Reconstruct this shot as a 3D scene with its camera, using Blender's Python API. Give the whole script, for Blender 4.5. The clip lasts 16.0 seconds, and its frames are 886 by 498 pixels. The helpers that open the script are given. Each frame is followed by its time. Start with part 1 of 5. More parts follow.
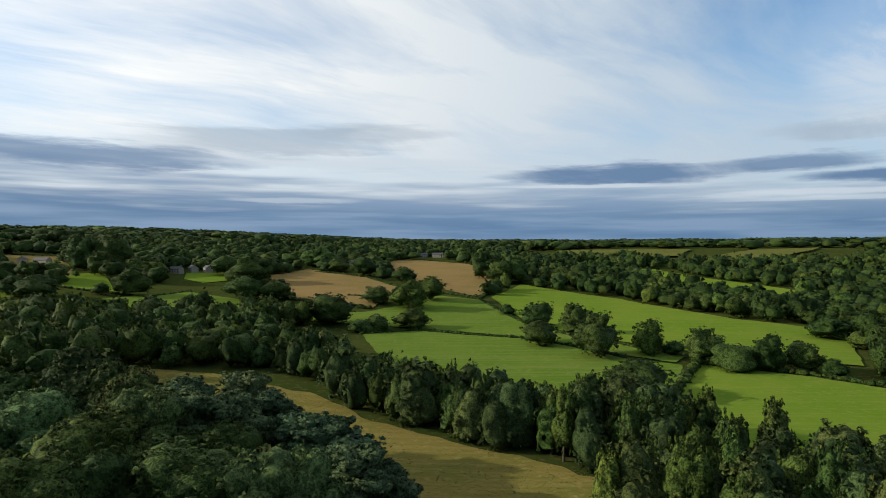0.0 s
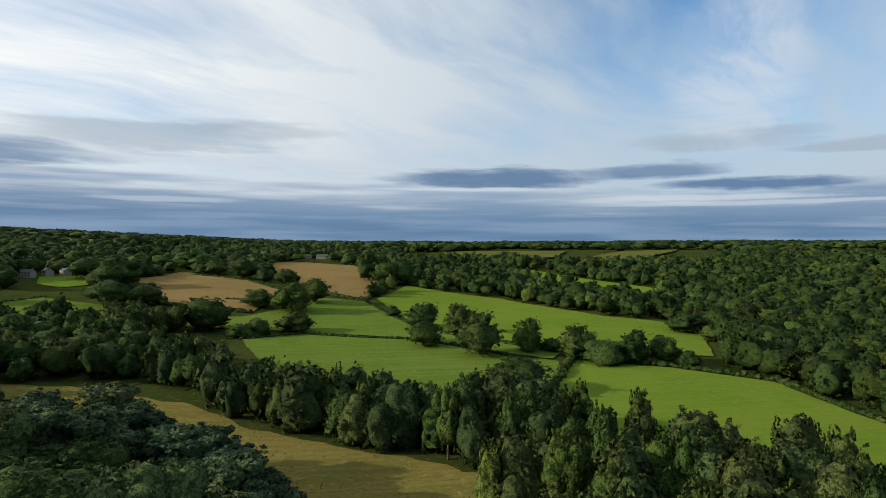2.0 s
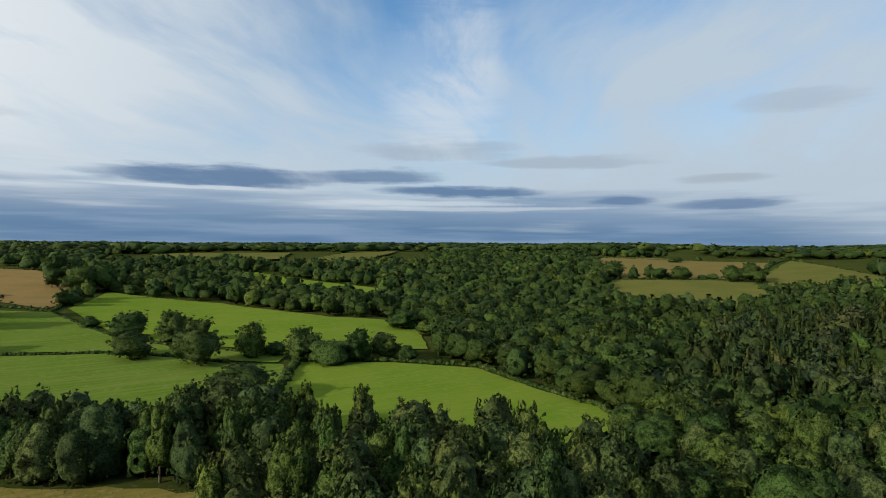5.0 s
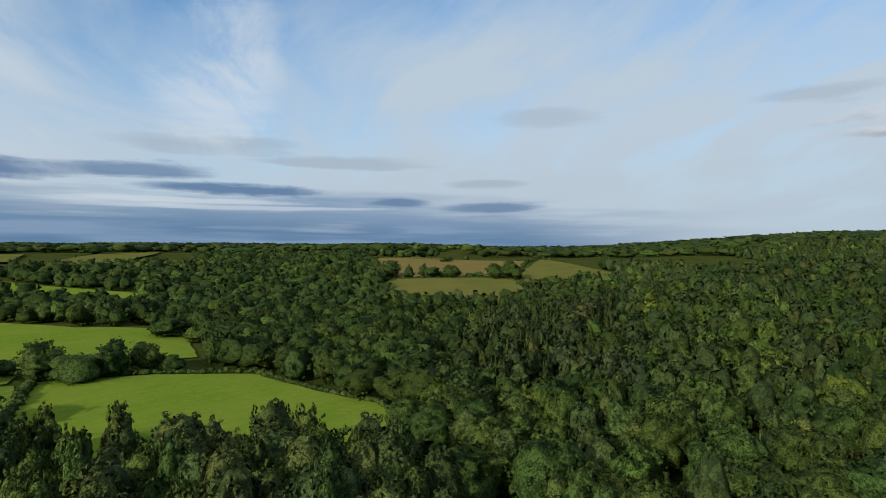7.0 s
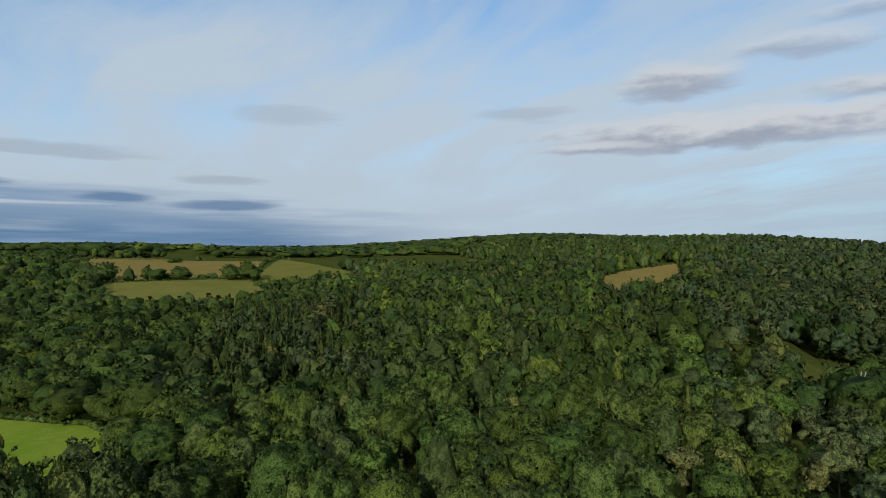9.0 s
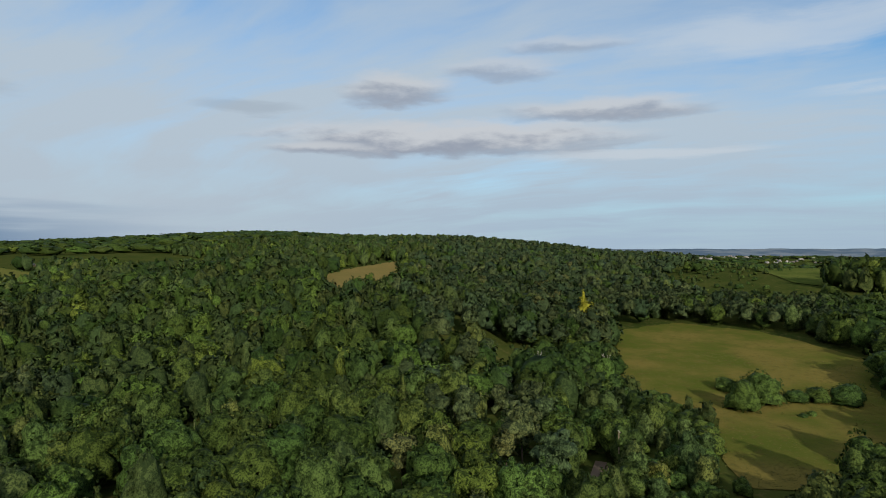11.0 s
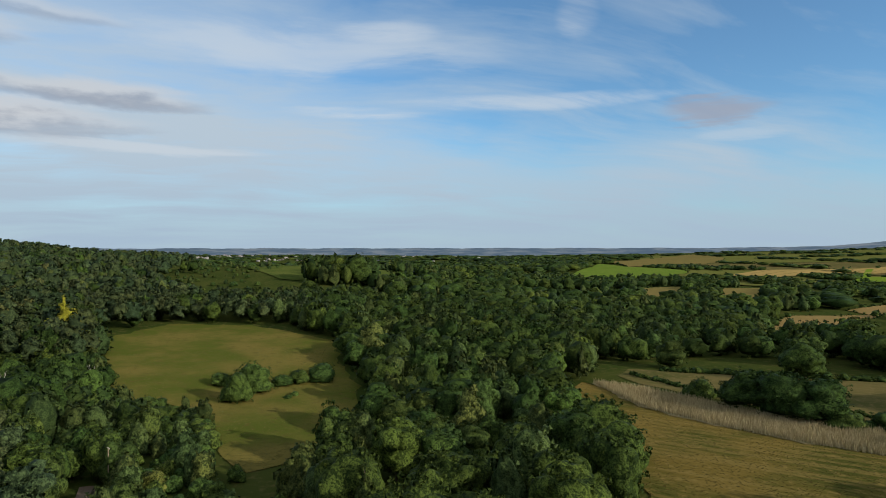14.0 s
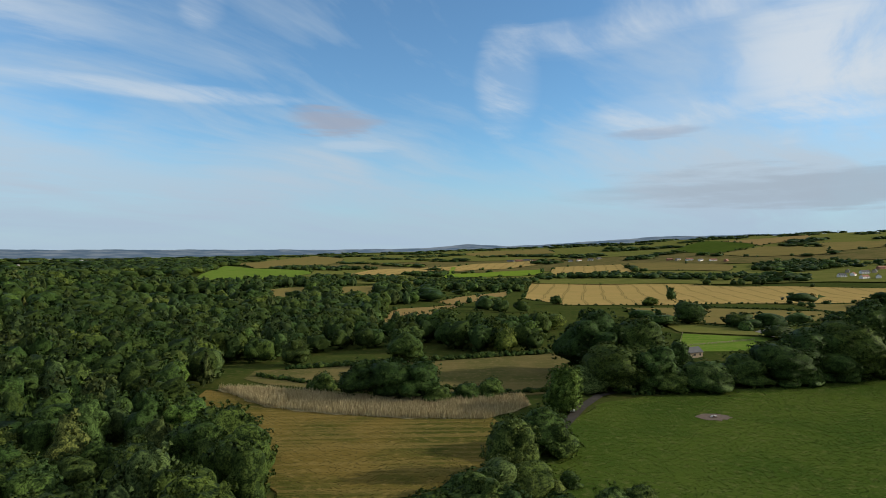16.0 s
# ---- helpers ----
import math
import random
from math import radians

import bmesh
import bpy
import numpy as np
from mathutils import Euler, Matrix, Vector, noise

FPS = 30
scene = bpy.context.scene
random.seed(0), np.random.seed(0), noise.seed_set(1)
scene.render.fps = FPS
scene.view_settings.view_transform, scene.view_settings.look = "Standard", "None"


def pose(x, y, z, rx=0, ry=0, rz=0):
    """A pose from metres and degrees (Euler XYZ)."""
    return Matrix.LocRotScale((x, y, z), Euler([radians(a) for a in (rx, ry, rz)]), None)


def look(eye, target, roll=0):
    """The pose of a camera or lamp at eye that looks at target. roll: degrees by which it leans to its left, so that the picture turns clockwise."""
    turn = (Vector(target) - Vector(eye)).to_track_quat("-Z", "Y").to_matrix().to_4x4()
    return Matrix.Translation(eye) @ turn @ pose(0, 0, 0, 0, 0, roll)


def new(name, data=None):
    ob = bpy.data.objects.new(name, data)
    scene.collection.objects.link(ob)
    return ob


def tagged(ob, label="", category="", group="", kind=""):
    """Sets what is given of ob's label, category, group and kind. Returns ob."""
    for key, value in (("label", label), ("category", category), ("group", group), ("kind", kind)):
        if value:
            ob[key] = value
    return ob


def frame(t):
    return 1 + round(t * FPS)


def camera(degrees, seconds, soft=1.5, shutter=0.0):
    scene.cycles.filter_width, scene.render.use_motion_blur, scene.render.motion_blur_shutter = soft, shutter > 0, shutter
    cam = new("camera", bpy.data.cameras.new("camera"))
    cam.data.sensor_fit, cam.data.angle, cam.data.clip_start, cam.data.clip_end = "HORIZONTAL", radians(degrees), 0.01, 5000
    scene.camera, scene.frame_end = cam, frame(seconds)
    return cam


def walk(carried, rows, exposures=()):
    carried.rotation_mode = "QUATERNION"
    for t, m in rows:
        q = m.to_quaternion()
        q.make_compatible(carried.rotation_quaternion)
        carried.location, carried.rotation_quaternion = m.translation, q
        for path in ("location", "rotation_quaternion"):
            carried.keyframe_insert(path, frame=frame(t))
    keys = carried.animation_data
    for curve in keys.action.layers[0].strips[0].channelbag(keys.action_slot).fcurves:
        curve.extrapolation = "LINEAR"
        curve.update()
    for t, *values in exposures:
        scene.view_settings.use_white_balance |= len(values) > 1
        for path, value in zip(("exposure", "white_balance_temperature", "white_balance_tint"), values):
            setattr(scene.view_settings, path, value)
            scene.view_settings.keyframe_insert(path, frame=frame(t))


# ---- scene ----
cam = camera(71.65, 16.0, 0.9)
EYE = 57.0  # the drone hovers and pans
# seconds, yaw, pitch, roll
ROWS = [
    (0.0, 0.00, -0.18, -0.07),
    (0.5, -2.02, -0.15, -0.09),
    (1.0, -4.59, -0.11, -0.07),
    (1.5, -7.41, -0.07, -0.10),
    (2.0, -10.64, -0.01, -0.15),
    (2.5, -14.11, 0.02, -0.16),
    (3.0, -17.89, 0.05, -0.16),
    (5.5, -40.80, 0.24, -0.08),
    (6.0, -45.77, 0.25, 0.02),
    (6.5, -50.75, 0.25, 0.06),
    (7.0, -56.28, 0.25, 0.07),
    (7.5, -62.20, 0.26, 0.12),
    (8.0, -68.08, 0.22, 0.11),
    (8.5, -74.12, 0.22, 0.20),
    (11.0, -105.60, 0.00, -0.10),
    (11.5, -112.51, 0.02, 0.00),
    (12.0, -119.56, 0.00, -0.01),
    (12.5, -126.85, -0.04, -0.01),
    (13.0, -134.36, 0.00, -0.03),
    (13.5, -142.09, -0.01, -0.08),
    (14.0, -150.20, 0.04, -0.11),
    (14.5, -158.61, 0.09, -0.13),
    (15.0, -167.03, 0.15, -0.13),
    (15.5, -175.48, 0.21, -0.10),
    (16.0, -184.03, 0.26, -0.08),
]
EXPOSURES = ((0.0, 0.05), (3.0, 0.0), (6.5, 0.0), (8.5, -0.02), (11.0, -0.12), (13.5, -0.08), (15.0, -0.02), (16.0, 0.0))
walk(cam, [(t, pose(0, 0, EYE, 90 + pitch, roll, yaw)) for t, yaw, pitch, roll in ROWS], EXPOSURES)

# ---- sky and sun ----
SUN_AZ, SUN_EL = -89.0, 20.0


def tree_of(owner):
    owner.use_nodes = True
    nt = owner.node_tree
    nt.nodes.clear()
    return nt


def put(nt, kind, **values):
    """A node with its settings (names in lower case) and its inputs (in0, in1, ... or names starting with a capital)."""
    n = nt.nodes.new("ShaderNode" + kind)
    for key, v in values.items():
        if key[:2] == "in" and key[2:].isdigit():
            target = n.inputs[int(key[2:])]
        elif key[0].isupper():
            target = n.inputs[key.replace("_", " ")]
        else:
            setattr(n, key, v)
            continue
        if isinstance(v, bpy.types.NodeSocket):
            nt.links.new(v, target)
        else:
            target.default_value = v
    return n


def calc(nt, op, a, b=0.0, c=0.0):
    return put(nt, "Math", operation=op, in0=a, in1=b, in2=c).outputs[0]


def ramp(nt, value, low, high, a=0.0, b=1.0, smooth=True):
    return put(nt, "MapRange", interpolation_type="SMOOTHSTEP" if smooth else "LINEAR", in0=value, in1=low, in2=high, in3=a, in4=b).outputs[0]


def blend(nt, factor, a, b, kind="MIX"):
    m = put(nt, "Mix", data_type="RGBA", blend_type=kind)
    for socket, v in ((m.inputs[0], factor), (m.inputs[6], a), (m.inputs[7], b)):
        if isinstance(v, bpy.types.NodeSocket):
            nt.links.new(v, socket)
        else:
            socket.default_value = v if isinstance(v, (int, float)) else (*v, 1.0)[:4]
    return m.outputs[2]


def noisy(nt, vector, scale, detail=3.0, rough=0.55):
    return put(nt, "TexNoise", Vector=vector, Scale=scale, Detail=detail, Roughness=rough).outputs[0]


world = bpy.data.worlds.new("sky")
scene.world = world
nt = tree_of(world)
sky = put(nt, "TexSky", sky_type="NISHITA", sun_disc=False, sun_elevation=radians(SUN_EL), sun_rotation=radians(SUN_AZ), altitude=300.0, air_density=1.0, dust_density=0.1, ozone_density=3.0)
way = put(nt, "TexCoord").outputs["Generated"]
x, y, z = put(nt, "SeparateXYZ", in0=way).outputs
up = calc(nt, "MAXIMUM", z, 0.0)
bearing = calc(nt, "SUBTRACT", calc(nt, "FLOORED_MODULO", calc(nt, "ADD", calc(nt, "DEGREES", calc(nt, "ARCTAN2", x, y)), 100.0), 360.0), 100.0)
lift = calc(nt, "DEGREES", calc(nt, "ARCSINE", z))
flat = put(nt, "CombineXYZ", in0=calc(nt, "DIVIDE", x, calc(nt, "ADD", up, 0.16)), in1=calc(nt, "DIVIDE", y, calc(nt, "ADD", up, 0.16))).outputs[0]
warp = put(nt, "VectorMath", operation="ADD", in0=flat, in1=put(nt, "VectorMath", operation="SCALE", in0=put(nt, "TexNoise", Vector=flat, Scale=0.55, Detail=2.0).outputs[1], Scale=1.1).outputs[0]).outputs[0]
turned = put(nt, "Mapping", Vector=warp, Rotation=(0, 0, radians(-43))).outputs[0]
streaks = noisy(nt, put(nt, "Mapping", Vector=turned, Scale=(0.3, 1.0, 1.0)).outputs[0], 1.0, 7.0, 0.58)
fibres = noisy(nt, put(nt, "Mapping", Vector=turned, Scale=(0.8, 2.6, 1.0)).outputs[0], 1.3, 6.0, 0.62)
soft = noisy(nt, flat, 0.6, 3.0, 0.5)


def along(stops):
    """A value that runs with the bearing through the given (bearing, value) stops."""
    value = stops[0][1]
    for (b0, v0), (b1, v1) in zip(stops, stops[1:]):
        value = calc(nt, "ADD", value, ramp(nt, bearing, b0, b1, 0.0, v1 - v0))
    return value


# thin high cloud: thick towards the sun, thin on the far side of the sky
thick = along(((-60, 0.85), (-10, 0.68), (25, 0.5), (60, 0.62), (100, 0.55), (128, 0.42), (146, 0.3), (186, 0.36), (204, 0.55)))
veil = calc(nt, "ADD", thick, ramp(nt, streaks, 0.34, 0.66, -0.3, 0.34))
veil = calc(nt, "ADD", veil, ramp(nt, soft, 0.32, 0.68, -0.2, 0.2))
veil = calc(nt, "ADD", veil, ramp(nt, fibres, 0.34, 0.68, -0.12, 0.14))
veil = calc(nt, "ADD", veil, calc(nt, "MULTIPLY", ramp(nt, lift, 6.0, 22.0, 0.18, -0.26, False), ramp(nt, bearing, 5.0, 40.0)))
# unseen veil overhead, added to brighten what faces upward
veil = calc(nt, "ADD", veil, calc(nt, "MULTIPLY", ramp(nt, lift, 26.0, 45.0), 0.35))
veil = calc(nt, "MINIMUM", calc(nt, "MAXIMUM", veil, 0.03), 0.96)
glare = ramp(nt, calc(nt, "ABSOLUTE", calc(nt, "SUBTRACT", bearing, SUN_AZ)), 45.0, 125.0, 1.0, 0.0)
white = blend(nt, glare, (5.0, 5.95, 6.85), (11.0, 10.9, 10.4))
colour = blend(nt, 1.0, sky.outputs[0], (1.12, 1.5, 1.62), "MULTIPLY")
colour = blend(nt, veil, colour, white)
# pale haze along the horizon
colour = blend(nt, ramp(nt, lift, 0.0, 11.0, 0.9, 0.0), colour, (3.9, 5.15, 6.5))
colour = blend(nt, calc(nt, "MULTIPLY", ramp(nt, lift, 3.0, 18.0, 0.75, 0.0), ramp(nt, bearing, 75.0, 125.0, 1.0, 0.0)), colour, blend(nt, glare, (5.0, 5.8, 6.6), (8.2, 8.5, 8.7)))
# low layered cloud: solid at the horizon, torn into long strips above
side = put(nt, "CombineXYZ", in0=calc(nt, "MULTIPLY", bearing, 0.09), in1=calc(nt, "MULTIPLY", lift, 0.8)).outputs[0]
frayed = calc(nt, "SUBTRACT", put(nt, "TexNoise", Vector=side, Scale=0.9, Detail=6.0, Roughness=0.6).outputs[0], 0.5)
strata = calc(nt, "SUBTRACT", noisy(nt, put(nt, "CombineXYZ", in0=calc(nt, "MULTIPLY", bearing, 0.05), in1=calc(nt, "MULTIPLY", lift, 0.75)).outputs[0], 1.0, 4.0, 0.5), 0.5)
puffs = calc(nt, "SUBTRACT", noisy(nt, put(nt, "CombineXYZ", in0=calc(nt, "MULTIPLY", bearing, 0.17), in1=calc(nt, "MULTIPLY", lift, 0.5)).outputs[0], 1.0, 6.0, 0.58), 0.5)
crown_line = along(((-36, 5.8), (0, 4.6), (30, 4.3), (60, 3.4), (82, 1.6)))
edge = calc(nt, "SUBTRACT", calc(nt, "ADD", lift, calc(nt, "MULTIPLY", strata, 9.0)), crown_line)
layer = calc(nt, "MULTIPLY", ramp(nt, edge, -1.9, 2.1, 0.92, 0.0), ramp(nt, bearing, 60.0, 90.0, 1.0, 0.0))
colour = blend(nt, layer, colour, blend(nt, ramp(nt, strata, -0.16, 0.1), (1.9, 2.95, 4.5), (0.85, 1.85, 3.4)))
# single clouds: bearing, lift, half width, half height, strength
GREY, BLUE, MAUVE, WHITE, PALE, PINK = (3.6, 4.3, 5.1), (1.25, 2.15, 3.65), (3.3, 3.7, 4.5), (6.6, 7.2, 7.8), (6.0, 6.7, 7.4), (3.6, 3.9, 4.75)
LOW_CLOUDS = (
    (16, 6.5, 10, 1.25, 0.95, BLUE), (29, 6.9, 6, 0.8, 0.8, BLUE), (37.5, 5.5, 7, 0.8, 0.97, BLUE), (52, 4.5, 3, 0.45, 0.85, BLUE), (61, 4.1, 5, 0.45, 0.8, BLUE),
    (-30, 7.4, 13, 1.6, 0.8, BLUE), (-16, 9.2, 13, 1.5, 0.6, GREY), (-6, 10.4, 8, 0.8, 0.45, GREY), (35, 9.4, 7.5, 1.3, 0.6, GREY), (47, 8.1, 8, 0.65, 0.65, GREY), (61, 6.2, 4, 0.45, 0.65, GREY),
    (14, 5.5, 9, 0.22, 0.8, PALE), (33, 4.4, 9, 0.3, 0.75, PALE), (-8, 7.6, 14, 0.6, 0.7, PALE), (38, 3.9, 12, 0.22, 0.55, PALE), (-14, 4.2, 6, 0.3, 0.5, PALE))
HIGH_CLOUDS = (
    (107, 10.0, 17.5, 1.95, 0.97, MAUVE), (120.5, 12.4, 9, 1.3, 0.85, MAUVE), (101, 14.5, 5, 1.8, 0.85, MAUVE), (111, 16.2, 5, 1.3, 0.6, MAUVE), (117, 18.0, 6, 0.9, 0.5, MAUVE), (94, 9.2, 5, 0.6, 0.8, MAUVE),
    (124, 8.4, 10, 0.6, 0.8, PALE), (88, 12.4, 4.5, 1.1, 0.5, GREY), (66, 12.0, 4.5, 1.2, 0.45, GREY), (174.5, 11.8, 4.4, 1.3, 0.8, PINK), (176, 9.6, 3.5, 0.8, 0.35, PALE), (213, 5.2, 15, 1.9, 0.7, GREY), (203, 10.4, 4, 0.6, 0.5, PINK))
CIRRUS = (
    (216, 15.5, 7.5, 6.0, 0.85), (190, 15.5, 3.0, 5.0, 0.6), (204, 12.0, 7, 1.6, 0.7), (205, 20.5, 7, 2.0, 0.7), (197, 18.8, 8, 1.6, 0.45), (158, 13.4, 14, 0.8, 0.5), (145, 19.5, 5, 1.0, 0.5), (142, 12.4, 7, 0.6, 0.65),
    (138, 17.5, 18, 2.4, 0.5), (162.5, 20.5, 2, 2.2, 0.5), (36, 16.0, 6, 8.0, 0.7))
for b0, l0, w, h, strength, tone in LOW_CLOUDS + HIGH_CLOUDS:
    u = calc(nt, "ADD", calc(nt, "DIVIDE", calc(nt, "SUBTRACT", bearing, b0), w * 1.1), calc(nt, "MULTIPLY", strata, 0.9))
    v = calc(nt, "ADD", calc(nt, "DIVIDE", calc(nt, "SUBTRACT", lift, l0), h), calc(nt, "MULTIPLY", frayed, 2.6) if tone is not MAUVE else calc(nt, "MULTIPLY", puffs, 1.5))
    low = ramp(nt, v, 0.0, 0.01, 1.5, 1.0)  # flatter below than above
    d = calc(nt, "ADD", calc(nt, "MULTIPLY", u, u), calc(nt, "MULTIPLY", calc(nt, "MULTIPLY", v, v), low))
    d = calc(nt, "ADD", d, calc(nt, "MULTIPLY", calc(nt, "SUBTRACT", fibres, 0.5), 1.1))
    crest = blend(nt, ramp(nt, calc(nt, "ADD", v, calc(nt, "MULTIPLY", puffs, 1.0)), -0.45, 0.35), tone, (6.1, 6.4, 6.8)) if tone is MAUVE else tone
    colour = blend(nt, ramp(nt, d, 0.1, 1.25, strength, 0.0), colour, crest)
for b0, l0, w, h, strength in CIRRUS:  # torn, streaky ice cloud
    u = calc(nt, "DIVIDE", calc(nt, "SUBTRACT", bearing, b0), w)
    v = calc(nt, "ADD", calc(nt, "DIVIDE", calc(nt, "SUBTRACT", lift, l0), h), calc(nt, "MULTIPLY", frayed, 1.2))
    d = calc(nt, "ADD", calc(nt, "MULTIPLY", u, u), calc(nt, "MULTIPLY", v, v))
    colour = blend(nt, calc(nt, "MULTIPLY", ramp(nt, d, 0.0, 1.3, strength, 0.0), ramp(nt, fibres, 0.36, 0.6, 0.25, 1.0)), colour, WHITE)
back = put(nt, "Background", Color=colour, Strength=0.1)
nt.links.new(back.outputs[0], put(nt, "OutputWorld").inputs[0])

sun = new("sun", bpy.data.lights.new("sun", "SUN"))
sun.data.energy, sun.data.angle, sun.data.color = 5.0, radians(0.8), (1.0, 0.92, 0.76)
a, e = radians(SUN_AZ), radians(SUN_EL)
sun.matrix_world = look((400 * math.sin(a) * math.cos(e), 400 * math.cos(a) * math.cos(e), 400 * math.sin(e)), (0, 0, 0))

# ---- lie of the land ----
AZ = (-50, -25, 0, 25, 50, 70, 90, 106, 122, 140, 160, 190, 220, 265)
RAD = (120, 250, 450, 700, 1100, 1800, 3500)
HEIGHTS = np.array((
    (6, 5, 13, 32, 56, 90, 125), (4, 3, 10, 27, 52, 90, 120), (0, 0, 8, 24, 45, 64, 72), (0, 0, 8, 22, 42, 66, 76),
    (0, -2, 2, 22, 45, 66, 76), (0, -2, 10, 28, 45, 58, 66), (0, 5, 22, 45, 62, 93, 100), (0, 6, 24, 44, 64, 50, 50),
    (0, 2, 14, 30, 38, 25, 20), (0, 0, 15, 35, 20, -20, 10), (0, 0, 0, 5, 6, 16, 15), (0, 0, 3, 0, -4, 8, 72),
    (0, 0, 3, 5, 8, 52, 150), (0, 0, 5, 12, 25, 50, 90)), float)


def spline(t, a, b, c, d):
    return b + 0.5 * t * (c - a + t * (2 * a - 5 * b + 4 * c - d + t * (3 * (b - c) + d - a)))


def ground(x, y):
    """Height of the ground; works on arrays."""
    x, y = np.asarray(x, float), np.asarray(y, float)
    r = np.hypot(x, y) + 1e-6
    az = (np.degrees(np.arctan2(x, y)) + 50) % 360
    nodes = np.array(AZ + (310,), float) + 50
    i = np.clip(np.searchsorted(nodes, az, side="right") - 1, 0, len(AZ) - 1)
    u = (az - nodes[i]) / (nodes[i + 1] - nodes[i])
    logs = np.log(np.array((60,) + RAD + (6500,), float))
    lr = np.clip(np.log(r), logs[0], logs[-1])
    j = np.clip(np.searchsorted(logs, lr, side="right") - 1, 0, len(logs) - 2)
    v = (lr - logs[j]) / (logs[j + 1] - logs[j])
    table = np.concatenate([HEIGHTS[:, :1] * 0, HEIGHTS, HEIGHTS[:, -1:]], 1)
    n, m = table.shape

    def ring(jj):
        jj = np.clip(jj, 0, m - 1)
        return spline(u, table[(i - 1) % n, jj], table[i % n, jj], table[(i + 1) % n, jj], table[(i + 2) % n, jj])
    z = spline(v, ring(j - 1), ring(j), ring(j + 1), ring(j + 2))
    fade = np.clip((r - 150) / 400, 0, 1)
    turn = az - 50  # a wooded spur with a hidden dip behind it, and a knoll beside it
    z = z + 13 * np.exp(-((turn - 85) / 8.5) ** 2 - ((r - 450) / 110) ** 2) - 24 * np.exp(-((turn - 84) / 7.5) ** 2 - (np.log(r / 850) / 0.25) ** 2)
    z = z + 11 * np.exp(-((turn - 103) / 7) ** 2 - ((r - 310) / 80) ** 2)
    return z + fade * (1.6 * np.sin(x / 61 + 1.3 * np.sin(y / 97)) * np.sin(y / 53 + 0.7) + 2.5 * np.sin(x / 173 + 0.4) * np.sin(y / 141 + 1.1))

rng = np.random.default_rng(11)


# ---- materials ----
def surface(name, colour_of, rough=0.9, bump=None, spec=0.2):
    m = bpy.data.materials.new(name)
    t = tree_of(m)
    place = put(t, "NewGeometry").outputs["Position"]
    shader = put(t, "BsdfPrincipled", Base_Color=colour_of(t, place), Roughness=rough)
    shader.inputs["Specular IOR Level"].default_value = spec
    if bump:
        scale, depth = bump
        t.links.new(put(t, "Bump", Strength=0.6, Distance=depth, Height=noisy(t, place, scale, 4.0, 0.6)).outputs[0], shader.inputs["Normal"])
    t.links.new(shader.outputs[0], put(t, "OutputMaterial").inputs[0])
    return m


def turf(name, a, b, c, streak=0.0, angle=0.0, wheelings=False):
    def colours(t, p):
        base = blend(t, ramp(t, noisy(t, p, 0.03, 4.0, 0.6), 0.35, 0.65), a, b)
        base = blend(t, ramp(t, noisy(t, p, 0.35, 4.0, 0.65), 0.5, 0.72), base, c)
        if streak:
            lines = noisy(t, put(t, "Mapping", Vector=p, Rotation=(0, 0, angle), Scale=(0.012, 0.4, 0.0)).outputs[0], 1.0, 2.0)
            base = blend(t, calc(t, "MULTIPLY", ramp(t, lines, 0.45, 0.65), streak), base, c)
        if wheelings:  # pairs of wheel tracks through the crop
            px, py, _ = put(t, "SeparateXYZ", in0=p).outputs
            across = calc(t, "ADD", calc(t, "MULTIPLY", px, 0.956), calc(t, "MULTIPLY", py, -0.292))
            across = calc(t, "ADD", across, calc(t, "MULTIPLY", noisy(t, p, 0.01, 1.0), 14.0))
            place = calc(t, "FRACT", calc(t, "DIVIDE", across, 27.0))
            for at in (0.2, 0.29):
                off = calc(t, "ABSOLUTE", calc(t, "SUBTRACT", place, at))
                base = blend(t, ramp(t, off, 0.012, 0.03, 0.75, 0.0), base, (0.11, 0.085, 0.03))
        return base
    return surface(name, colours, 1.0, (1.2, 0.35), 0.0)


